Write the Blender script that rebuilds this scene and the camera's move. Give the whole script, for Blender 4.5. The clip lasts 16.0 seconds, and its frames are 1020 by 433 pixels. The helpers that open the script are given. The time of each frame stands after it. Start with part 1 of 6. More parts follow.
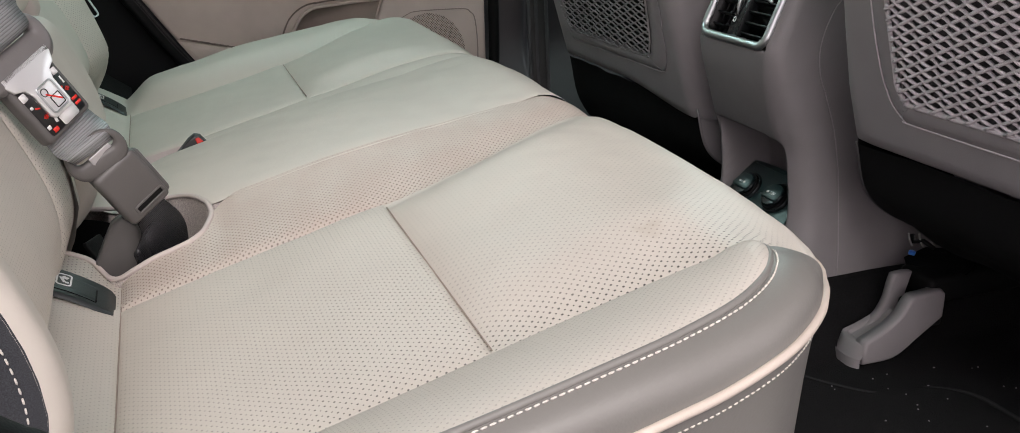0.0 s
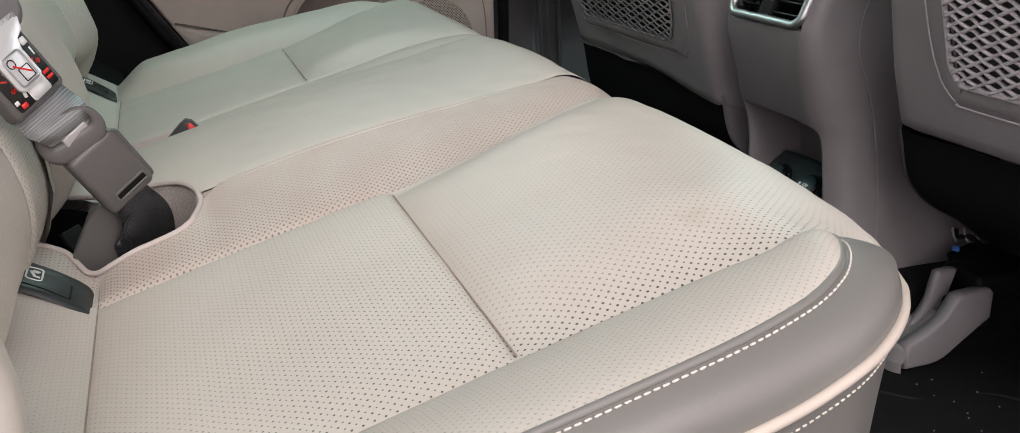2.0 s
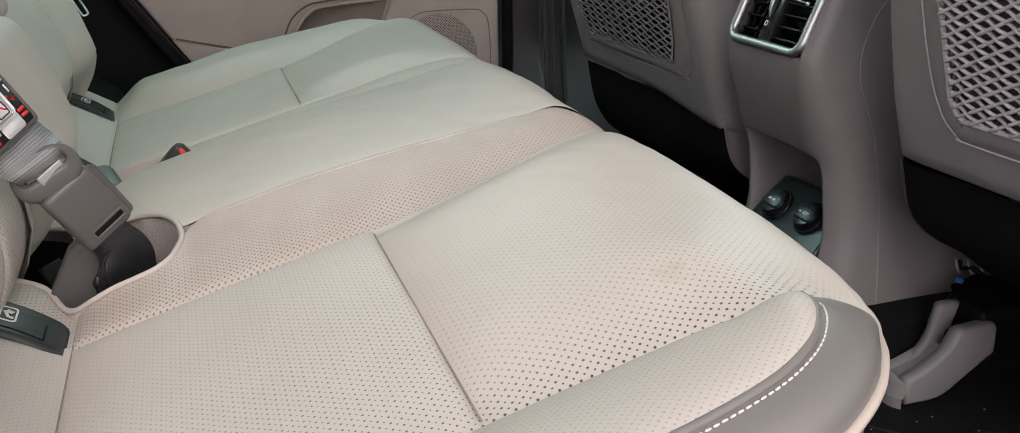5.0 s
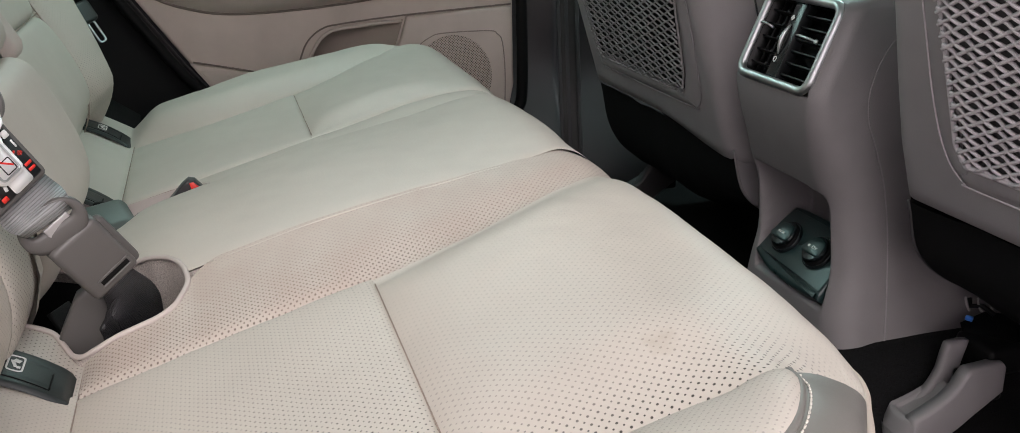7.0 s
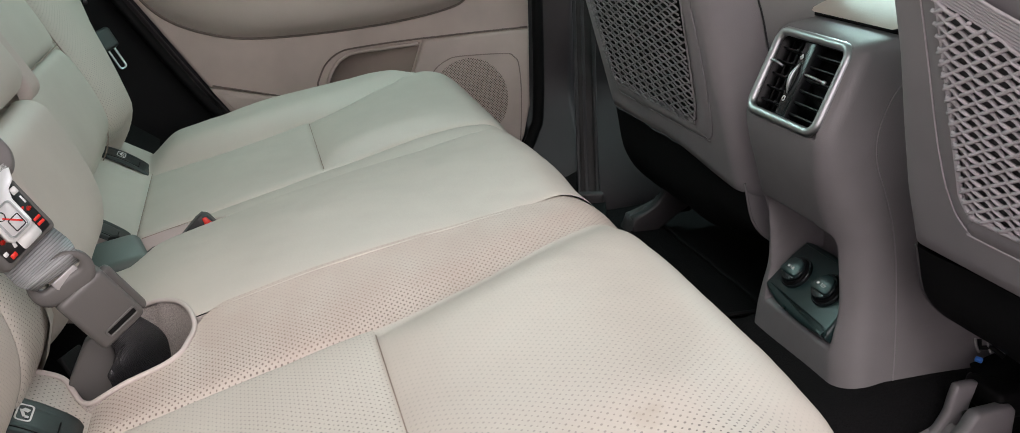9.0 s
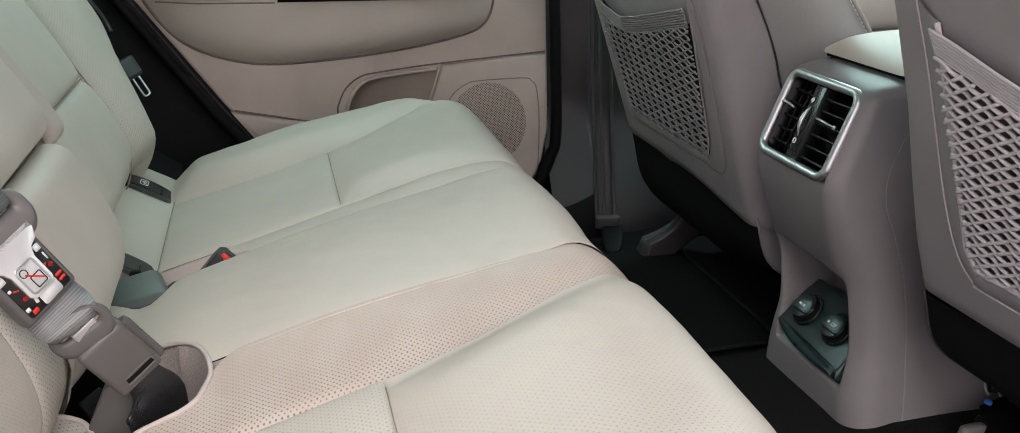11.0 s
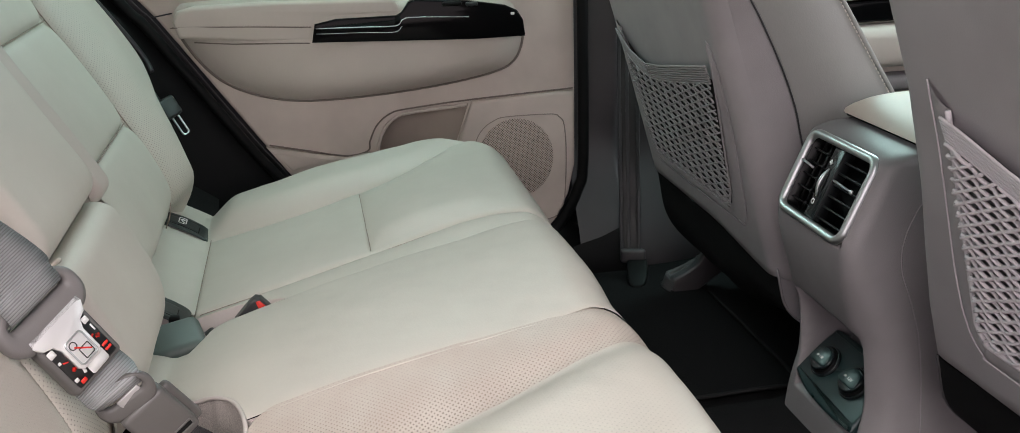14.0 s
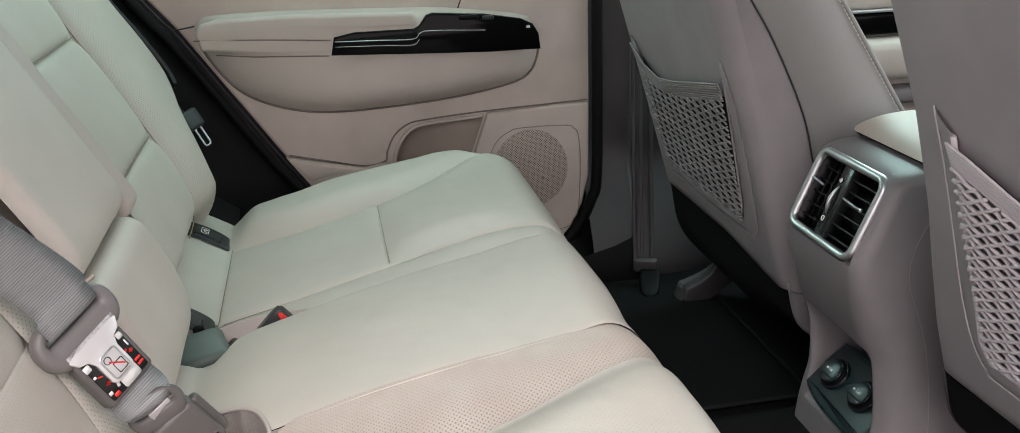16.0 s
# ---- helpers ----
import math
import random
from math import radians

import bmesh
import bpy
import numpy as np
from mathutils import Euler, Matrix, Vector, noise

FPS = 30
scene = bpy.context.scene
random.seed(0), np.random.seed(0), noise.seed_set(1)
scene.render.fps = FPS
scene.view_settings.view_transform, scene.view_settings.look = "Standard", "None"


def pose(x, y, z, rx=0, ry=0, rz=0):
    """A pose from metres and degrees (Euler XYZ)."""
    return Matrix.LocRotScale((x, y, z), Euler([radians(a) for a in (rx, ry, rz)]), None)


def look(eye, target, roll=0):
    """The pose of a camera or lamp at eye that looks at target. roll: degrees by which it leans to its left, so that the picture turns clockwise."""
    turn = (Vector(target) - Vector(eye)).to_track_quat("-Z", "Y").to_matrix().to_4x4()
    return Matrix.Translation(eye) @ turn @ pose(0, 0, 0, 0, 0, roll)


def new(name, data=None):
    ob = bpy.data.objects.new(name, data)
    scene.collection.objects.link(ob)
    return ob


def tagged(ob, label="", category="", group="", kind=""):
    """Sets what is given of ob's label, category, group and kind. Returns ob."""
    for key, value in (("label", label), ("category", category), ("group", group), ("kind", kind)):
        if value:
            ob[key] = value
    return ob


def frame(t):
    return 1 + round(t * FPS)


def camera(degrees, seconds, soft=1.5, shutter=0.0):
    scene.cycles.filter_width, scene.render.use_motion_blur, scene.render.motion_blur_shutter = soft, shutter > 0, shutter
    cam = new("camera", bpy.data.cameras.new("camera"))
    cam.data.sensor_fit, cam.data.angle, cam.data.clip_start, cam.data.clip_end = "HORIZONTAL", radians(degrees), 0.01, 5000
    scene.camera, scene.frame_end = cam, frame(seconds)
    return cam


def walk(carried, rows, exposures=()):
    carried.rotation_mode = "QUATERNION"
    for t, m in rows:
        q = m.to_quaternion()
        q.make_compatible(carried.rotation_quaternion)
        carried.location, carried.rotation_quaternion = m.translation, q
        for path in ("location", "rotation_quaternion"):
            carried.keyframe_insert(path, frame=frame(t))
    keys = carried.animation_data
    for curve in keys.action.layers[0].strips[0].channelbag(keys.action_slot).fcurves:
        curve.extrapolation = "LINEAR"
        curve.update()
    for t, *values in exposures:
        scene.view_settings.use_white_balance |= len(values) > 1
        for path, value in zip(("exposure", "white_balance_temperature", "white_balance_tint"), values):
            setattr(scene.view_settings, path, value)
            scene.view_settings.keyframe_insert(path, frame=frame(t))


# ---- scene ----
cam = camera(54.4, 16.0, soft=0.8)
PATH = [
    (0, (-0.139, -0.925, 0.631), (0.469, 0.86, -0.035), -1.5),
    (0.5, (-0.134, -0.905, 0.62), (0.471, 0.881, -0.046), -1.4),
    (1, (-0.13, -0.888, 0.609), (0.473, 0.899, -0.056), -1.5),
    (1.5, (-0.127, -0.872, 0.604), (0.476, 0.915, -0.063), -1.4),
    (2, (-0.129, -0.859, 0.601), (0.474, 0.927, -0.067), -1.4),
    (2.5, (-0.128, -0.855, 0.6), (0.473, 0.932, -0.067), -1.3),
    (3, (-0.126, -0.852, 0.6), (0.473, 0.936, -0.067), -1.3),
    (3.5, (-0.12, -0.85, 0.602), (0.474, 0.939, -0.065), -1.4),
    (4, (-0.113, -0.847, 0.608), (0.476, 0.945, -0.058), -1.4),
    (6.5, (-0.085, -0.844, 0.645), (0.45, 0.964, -0.023), -1.5),
    (7, (-0.081, -0.843, 0.655), (0.443, 0.968, -0.012), -1.6),
    (7.5, (-0.074, -0.844, 0.661), (0.436, 0.971, -0.007), -1.6),
    (8, (-0.071, -0.843, 0.67), (0.428, 0.975, 0.002), -1.7),
    (8.5, (-0.066, -0.842, 0.682), (0.42, 0.979, 0.014), -1.7),
    (9, (-0.06, -0.842, 0.692), (0.411, 0.983, 0.024), -1.8),
    (11.5, (-0.047, -0.845, 0.745), (0.365, 0.993, 0.074), -1.9),
    (12, (-0.046, -0.845, 0.756), (0.354, 0.996, 0.084), -1.9),
    (12.5, (-0.043, -0.846, 0.768), (0.347, 0.997, 0.096), -1.9),
    (13, (-0.043, -0.851, 0.776), (0.336, 0.995, 0.106), -1.9),
    (13.5, (-0.043, -0.853, 0.787), (0.329, 0.994, 0.116), -1.9),
    (14, (-0.042, -0.857, 0.798), (0.321, 0.992, 0.127), -1.9),
    (14.5, (-0.043, -0.862, 0.806), (0.313, 0.988, 0.135), -1.9),
    (15, (-0.048, -0.867, 0.811), (0.301, 0.984, 0.141), -1.9),
    (15.5, (-0.051, -0.871, 0.816), (0.291, 0.982, 0.147), -1.9),
    (16, (-0.049, -0.874, 0.821), (0.29, 0.98, 0.151), -1.9),
]
walk(cam, [(t, look(eye, target, roll)) for t, eye, target, roll in PATH], [(0, 0.53), (4, 0.50), (9, 0.58), (12, 0.70), (16, 0.75)])

# ---- world, lights, exposure ----
world = bpy.data.worlds.new("sky")
scene.world = world
world.use_nodes = True
wn = world.node_tree
sky = wn.nodes.new("ShaderNodeTexSky")
sky.sky_type, sky.sun_disc = "NISHITA", False
sky.sun_elevation, sky.sun_rotation = radians(47), radians(188)
soften = wn.nodes.new("ShaderNodeHueSaturation")
soften.inputs["Saturation"].default_value = 0.12
wn.links.new(sky.outputs[0], soften.inputs["Color"])
warm = wn.nodes.new("ShaderNodeMix")
warm.data_type, warm.blend_type = "RGBA", "MULTIPLY"
warm.inputs[0].default_value, warm.inputs[7].default_value = 1.0, (1.16, 1.0, 1.03, 1)
wn.links.new(soften.outputs[0], warm.inputs[6])
wn.links.new(warm.outputs[2], wn.nodes["Background"].inputs[0])
wn.nodes["Background"].inputs[1].default_value = 0.15

sun = new("sun", bpy.data.lights.new("sun", "SUN"))
sun.data.energy, sun.data.angle, sun.data.color = 1.42, radians(40), (1.0, 0.965, 0.925)
sun.matrix_world = look((-0.4, -3.0, 3.6), (0.05, 0, 0.4))


def window_light(name, at, to, sx, sy, watts, color):
    ob = new(name, bpy.data.lights.new(name, "AREA"))
    ob.data.shape, ob.data.size, ob.data.size_y, ob.data.energy, ob.data.color = "RECTANGLE", sx, sy, watts, color
    ob.matrix_world = look(at, to)
    return ob


GREEN = (0.66, 1.0, 0.96)
PALE = (0.96, 1.0, 1.05)
window_light("far_rear_window_daylight", (0.0, 0.70, 0.92), (0.0, -0.2, 0.55), 0.62, 0.30, 2.8, GREEN)
window_light("far_front_window_daylight", (0.95, 0.72, 0.92), (0.9, -0.2, 0.5), 0.7, 0.30, 4.6, GREEN)
window_light("windscreen_daylight", (1.75, 0.0, 0.98), (0.6, 0.0, 0.5), 1.2, 0.4, 5.5, PALE)
window_light("rear_glass_daylight", (-1.15, 0.0, 0.95), (0.2, 0.0, 0.45), 1.0, 0.35, 2.6, PALE)


# ---- materials ----
class Nodes:
    """A principled material and short ways to wire it."""

    def __init__(self, name, rough=0.5, metal=0.0, spec=0.5):
        self.mat = bpy.data.materials.new(name)
        self.mat.use_nodes = True
        self.tree = self.mat.node_tree
        self.bsdf = self.tree.nodes["Principled BSDF"]
        self.bsdf.inputs["Roughness"].default_value = rough
        self.bsdf.inputs["Metallic"].default_value = metal
        self.bsdf.inputs["Specular IOR Level"].default_value = spec

    def add(self, kind, **props):
        n = self.tree.nodes.new("ShaderNode" + kind)
        for k, v in props.items():
            n.inputs[k].default_value = v
        return n

    def link(self, a, b):
        self.tree.links.new(a, b)

    def math(self, op, a, b=None):
        n = self.tree.nodes.new("ShaderNodeMath")
        n.operation = op
        for i, v in enumerate((a, b)):
            if v is None:
                continue
            if isinstance(v, (int, float)):
                n.inputs[i].default_value = v
            else:
                self.link(v, n.inputs[i])
        return n.outputs[0]

    def coords(self):
        return self.add("TexCoord").outputs["Object"]

    def noise(self, scale, detail=3.0, rough=0.55, vector=None):
        n = self.add("TexNoise", Scale=scale, Detail=detail, Roughness=rough)
        self.link(vector or self.coords(), n.inputs["Vector"])
        return n.outputs["Fac"]

    def ramp(self, fac, stops):
        n = self.add("ValToRGB")
        e = n.color_ramp.elements
        for i, (p, c) in enumerate(stops):
            el = e[i] if i < 2 else e.new(p)
            el.position, el.color = p, (*c, 1)
        self.link(fac, n.inputs[0])
        return n.outputs[0]

    def mix(self, fac, a, b):
        n = self.tree.nodes.new("ShaderNodeMix")
        n.data_type = "RGBA"
        for sock, v in ((n.inputs[0], fac), (n.inputs[6], a), (n.inputs[7], b)):
            if isinstance(v, (int, float)):
                sock.default_value = v
            elif isinstance(v, tuple):
                sock.default_value = (*v, 1)
            else:
                self.link(v, sock)
        return n.outputs[2]

    def bump(self, height, strength, distance, before=None):
        n = self.add("Bump", Strength=strength, Distance=distance)
        self.link(height, n.inputs["Height"])
        if before:
            self.link(before, n.inputs["Normal"])
        return n.outputs[0]

    def base(self, v):
        if isinstance(v, tuple):
            self.bsdf.inputs["Base Color"].default_value = (*v, 1)
        else:
            self.link(v, self.bsdf.inputs["Base Color"])

    def normal(self, v):
        self.link(v, self.bsdf.inputs["Normal"])


def scaled(c, k):
    return tuple(v * k for v in c)


def leather(name, color, holes=None, rough=0.50, grain=0.12, stain=None, fade=None, blotch=None, pitch=0.0052):
    """Grained, coated leather; with staggered rows of small punched holes, laid out in metres on the UV map; fade:
    (axis, from, to, rest), where the holes' dark colour is weakened in place of glare.
    """
    m = Nodes(name, rough)
    cloud = m.noise(9, 3)
    col = m.ramp(cloud, [(0.3, scaled(color, 0.95)), (0.7, scaled(color, 1.04))])
    fine = m.noise(260, 2)
    col = m.mix(m.math("MULTIPLY", fine, 0.10), col, scaled(color, 0.7))
    cells = m.add("TexVoronoi", Scale=620.0)
    m.link(m.coords(), cells.inputs["Vector"])
    nrm = m.bump(cells.outputs["Distance"], grain, 0.0006)
    nrm = m.bump(m.noise(34, 3), 0.10, 0.004, nrm)
    rgh = m.math("ADD", m.math("MULTIPLY", m.noise(40, 3), 0.14), rough - 0.07)
    if holes:
        uv = m.add("SeparateXYZ")
        m.link(m.add("UVMap").outputs[0], uv.inputs[0])
        step, near = pitch, []
        for shift, size in ((0.0, 1.0), (0.5, 1.35)):
            d = []
            for axis in (0, 1):
                f = m.math("FRACT", m.math("ADD", m.math("DIVIDE", uv.outputs[axis], step), shift + 50))
                d.append(m.math("POWER", m.math("SUBTRACT", f, 0.5), 2.0))
            near.append(m.math("MULTIPLY", m.math("SQRT", m.math("ADD", d[0], d[1])), size))
        dist = m.math("MULTIPLY", m.math("MINIMUM", near[0], near[1]), step)
        edge = m.add("MapRange")
        edge.inputs["From Min"].default_value, edge.inputs["From Max"].default_value = holes[0] * 0.7, holes[0] * 1.25
        m.link(dist, edge.inputs["Value"])
        solid = edge.outputs[0]
        # holes pale here as glare would wash them out; their size stays
        for axis, start, end, rest in fade or ():
            left = m.add("MapRange")
            left.inputs["From Min"].default_value, left.inputs["From Max"].default_value = start, end
            left.inputs["To Min"].default_value, left.inputs["To Max"].default_value = 1.0, rest
            m.link(uv.outputs[axis], left.inputs["Value"])
            solid = m.math("SUBTRACT", 1.0, m.math("MULTIPLY", m.math("SUBTRACT", 1.0, solid), left.outputs[0]))
        col = m.mix(solid, scaled(color, holes[1]), col)
        nrm = m.bump(solid, 0.45, 0.0006, nrm)
        rgh = m.math("MAXIMUM", rgh, m.math("SUBTRACT", 0.9, m.math("MULTIPLY", solid, 0.9)))
    # mixes a rosy brown over the whole panel in random blotches
    if blotch:
        blotches = m.add("MapRange")
        blotches.inputs["From Min"].default_value, blotches.inputs["From Max"].default_value = 0.35, 0.65
        blotches.inputs["To Min"].default_value, blotches.inputs["To Max"].default_value = blotch * 0.6, blotch * 1.4
        m.link(m.noise(22, 4), blotches.inputs["Value"])
        col = m.mix(blotches.outputs[0], col, (0.40, 0.295, 0.25))
    if stain:
        d = m.add("VectorMath")
        d.operation = "DISTANCE"
        m.link(m.coords(), d.inputs[0])
        d.inputs[1].default_value = stain
        blot = m.math("ADD", d.outputs["Value"], m.math("MULTIPLY", m.noise(90, 4), 0.020))
        fade = m.add("MapRange")
        fade.inputs["From Min"].default_value, fade.inputs["From Max"].default_value = 0.012, 0.022
        fade.inputs["To Min"].default_value, fade.inputs["To Max"].default_value = 0.30, 0.0
        m.link(blot, fade.inputs["Value"])
        col = m.mix(fade.outputs[0], col, (0.36, 0.30, 0.22))
    m.base(col)
    m.link(rgh, m.bsdf.inputs["Roughness"])
    m.normal(nrm)
    return m.mat


def plastic(name, color, rough=0.5, grain=0.25, scale=900.0, spec=0.5):
    m = Nodes(name, rough, spec=spec)
    m.base(m.ramp(m.noise(14, 3), [(0.3, scaled(color, 0.92)), (0.7, scaled(color, 1.07))]))
    cells = m.add("TexVoronoi", Scale=scale)
    m.link(m.coords(), cells.inputs["Vector"])
    m.normal(m.bump(cells.outputs["Distance"], grain, 0.0004))
    m.link(m.math("ADD", m.math("MULTIPLY", m.noise(60, 3), 0.12), rough - 0.06), m.bsdf.inputs["Roughness"])
    return m.mat


def gloss(name, color, rough=0.08, metal=0.0, spec=0.5):
    m = Nodes(name, rough, metal, spec)
    m.base(m.ramp(m.noise(30, 2), [(0.3, scaled(color, 0.97)), (0.7, scaled(color, 1.03))]))
    m.link(m.math("ADD", m.math("MULTIPLY", m.noise(120, 3), 0.08), rough), m.bsdf.inputs["Roughness"])
    return m.mat


def cloth(name, color, scale=900.0, depth=0.0009, rough=0.95):
    m = Nodes(name, rough, spec=0.15)
    pile = m.noise(scale, 4, 0.7)
    col = m.ramp(pile, [(0.3, scaled(color, 0.55)), (0.7, scaled(color, 1.5))])
    col = m.mix(m.math("MULTIPLY", m.noise(11, 3), 0.35), col, scaled(color, 0.6))
    m.base(col)
    m.normal(m.bump(pile, 0.8, depth))
    return m.mat


def webbing(name, color, ribs_per=1050.0, low=0.35, rough=0.55):
    """Woven belt: fine ribs across the width, along the V of the UV map."""
    m = Nodes(name, rough, spec=0.5)
    uv = m.add("SeparateXYZ")
    m.link(m.add("UVMap").outputs[0], uv.inputs[0])
    ribs = m.math("ABSOLUTE", m.math("SINE", m.math("MULTIPLY", uv.outputs[1], ribs_per)))
    col = m.ramp(ribs, [(0.0, scaled(color, low)), (0.6, scaled(color, 1.15))])
    m.base(m.mix(m.math("MULTIPLY", m.noise(700, 2), 0.4), col, scaled(color, 0.7)))
    m.normal(m.bump(ribs, 0.5, 0.0007))
    return m.mat


CREAM = (0.575, 0.537, 0.480)
M_LEATHER = leather("cream leather", CREAM)
M_HOLES = leather("blotched cream perforated leather", CREAM, (0.00070, 0.15), fade=((1, -0.190, -0.128, 0.24),), blotch=0.32, pitch=0.0043)
M_HOLES_FINE = leather("cream finely perforated leather", CREAM, (0.00060, 0.20), fade=((1, -0.38, -0.24, 0.6), (0, -0.08, -0.18, 0.5)))
M_HOLES_BACK = leather("cream perforated backrest leather", CREAM, (0.00060, 0.30))
M_HOLES_FRONT = leather("cream perforated leather with a faint stain", CREAM, (0.00072, 0.13), stain=(0.114, -0.434, 0.426), fade=((1, -0.474, -0.440, 0.42), (1, -0.43, -0.25, 0.22), (0, 0.165, 0.20, 0.15)))
M_HOLES_FAINT = leather("cream faintly perforated leather", CREAM, (0.00055, 0.78), pitch=0.0043)
M_HOLES_BOLSTER = leather("cream perforated bolster leather", (0.565, 0.517, 0.462), (0.00060, 0.62), fade=((0, 0.455, 0.505, 0.1),), pitch=0.0046)
M_GRIP = plastic("mid grey grip plastic", (0.165, 0.155, 0.154), 0.42, 0.12, 1200)
M_SEAM = cloth("brown cream seam thread", (0.36, 0.30, 0.26), 2500, 0.0002)
M_TEAL = plastic("teal grey buckle plastic", (0.105, 0.135, 0.125), 0.45, 0.15)
M_GREY_LEATHER = leather("grey leather", (0.205, 0.20, 0.185), rough=0.40)
M_SEAT_GREY = leather("dark grey seat leather", (0.31, 0.31, 0.297), rough=0.42)
M_PIPING = leather("cream piping", (0.60, 0.53, 0.46), rough=0.45)
M_THREAD = cloth("cream thread", (0.78, 0.74, 0.68), 2500, 0.0002)
M_LINER = cloth("beige pocket lining", (0.52, 0.47, 0.44), 900)
# border leather with warm bounced light put into its rosy colour
M_BORDER_BOUNCE = leather("bounce-tinted armrest border leather", (0.535, 0.465, 0.425))
M_WELT = leather("pale welt leather", (0.56, 0.50, 0.47))
M_TAUPE = plastic("taupe grey trim plastic", (0.240, 0.225, 0.231), 0.46, 0.22)
M_SHELL = plastic("grey seat shell plastic", (0.305, 0.286, 0.292), 0.50, 0.25)
M_BUCKLE = plastic("grey buckle plastic", (0.100, 0.094, 0.091), 0.42, 0.12, 1200)
M_CHARCOAL = plastic("charcoal plastic", (0.022, 0.029, 0.029), 0.42, 0.15)
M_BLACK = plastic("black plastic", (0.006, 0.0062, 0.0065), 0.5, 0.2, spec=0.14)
M_DOOR = plastic("beige door plastic", (0.64, 0.56, 0.50), 0.55, 0.3)
M_DOOR_SOFT = leather("soft beige door leather", (0.60, 0.54, 0.485))
M_PILLAR = plastic("dark grey pillar plastic", (0.034, 0.033, 0.036), 0.42, 0.25)
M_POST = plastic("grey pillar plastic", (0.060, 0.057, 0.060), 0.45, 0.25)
M_CARPET = cloth("black carpet", (0.0095, 0.0095, 0.0102), 520, 0.003)
M_FELT = cloth("black felt", (0.008, 0.008, 0.0085), 1200, 0.001)
M_FABRIC = cloth("charcoal woven fabric", (0.055, 0.058, 0.065), 1500, 0.0008)
M_HEADLINER = cloth("light grey headliner", (0.45, 0.44, 0.42), 1500, 0.0004)
M_BELT = webbing("grey webbing", (0.25, 0.255, 0.26), 1600.0)
M_BELT_FINE = webbing("smooth grey webbing", (0.26, 0.265, 0.27), 1500.0, 0.5, 0.36)
M_STRAP = webbing("dark glossy strap webbing", (0.030, 0.030, 0.033), 2400.0, 0.35, 0.26)
M_BELT_DARK = webbing("dark grey webbing", (0.034, 0.033, 0.033), 1900.0, 0.75, 0.32)
# one cord in two tones: lit for the near net, shaded for the far
M_CORD_LIT = cloth("grey elastic cord", (0.62, 0.575, 0.60), 3000, 0.0002)
M_CORD_SHADED = cloth("shaded grey elastic cord", (0.33, 0.315, 0.32), 3000, 0.0002)
M_CHROME = gloss("satin chrome", (0.58, 0.60, 0.61), 0.36, 1.0)
M_SATIN = gloss("satin grey steel", (0.42, 0.41, 0.41), 0.42, 0.5)
M_STEEL = gloss("polished steel tongue", (0.86, 0.86, 0.86), 0.34, 0.6)
M_PIANO = gloss("piano black lacquer", (0.004, 0.004, 0.0045), 0.05, spec=0.09)
M_VENT = plastic("black vent plastic", (0.004, 0.0044, 0.0046), 0.40, 0.1, spec=0.25)
# lighter copy of the vent plastic for parts that catch the light
M_VENT_LIT = plastic("lit vent slat plastic", (0.010, 0.0115, 0.0125), 0.36, 0.1, spec=0.35)
M_DIVIDER = plastic("glossy dark divider plastic", (0.012, 0.016, 0.018), 0.22, 0.05, spec=0.5)
M_RED = gloss("red print", (0.75, 0.03, 0.02), 0.35)
M_WHITE = gloss("white print", (0.82, 0.82, 0.81), 0.4)
M_LABEL = gloss("black label", (0.012, 0.012, 0.014), 0.3)
M_BLUE = gloss("blue plastic clip", (0.05, 0.22, 0.75), 0.35)
M_SEAM_SHADE = plastic("brown seam and shade plastic", (0.20, 0.165, 0.14), 0.6, 0.3)
M_ASPHALT = cloth("asphalt", (0.06, 0.06, 0.058), 60, 0.01)


# ---- builders ----
def part(name, bm, material, parent=None, label="", smooth=True):
    me = bpy.data.meshes.new(name)
    bm.to_mesh(me)
    bm.free()
    for p in me.polygons:
        p.use_smooth = smooth
    me.materials.append(material)
    ob = new(name, me)
    if parent is not None:
        ob.parent = parent
    if label:
        tagged(ob, label)
    return ob


def thing(name, label, category, group="", kind=""):
    """An Empty that carries the parts of one thing."""
    return tagged(new(name), label, category, group, kind)


def lattice(fn, nu, nv, uv=None, closed=False, flip=False):
    """A sheet of quads over u, v in 0..1. uv(u, v, p): the UV in metres."""
    bm = bmesh.new()
    lay = bm.loops.layers.uv.new("UVMap")
    rows, tex = [], {}
    for i in range(nu + 1):
        row = []
        for j in range(nv if closed else nv + 1):
            u, v = i / nu, j / nv
            p = fn(u, v)
            w = bm.verts.new(p)
            tex[w] = uv(u, v, p) if uv else (p[0], p[1])
            row.append(w)
        if closed:
            row.append(row[0])
        rows.append(row)
    for i in range(nu):
        for j in range(nv):
            q = [rows[i][j], rows[i + 1][j], rows[i + 1][j + 1], rows[i][j + 1]]
            if len(set(q)) < 4:
                continue
            f = bm.faces.new(q if not flip else q[::-1])
            for lp in f.loops:
                lp[lay].uv = tex[lp.vert]
    return bm


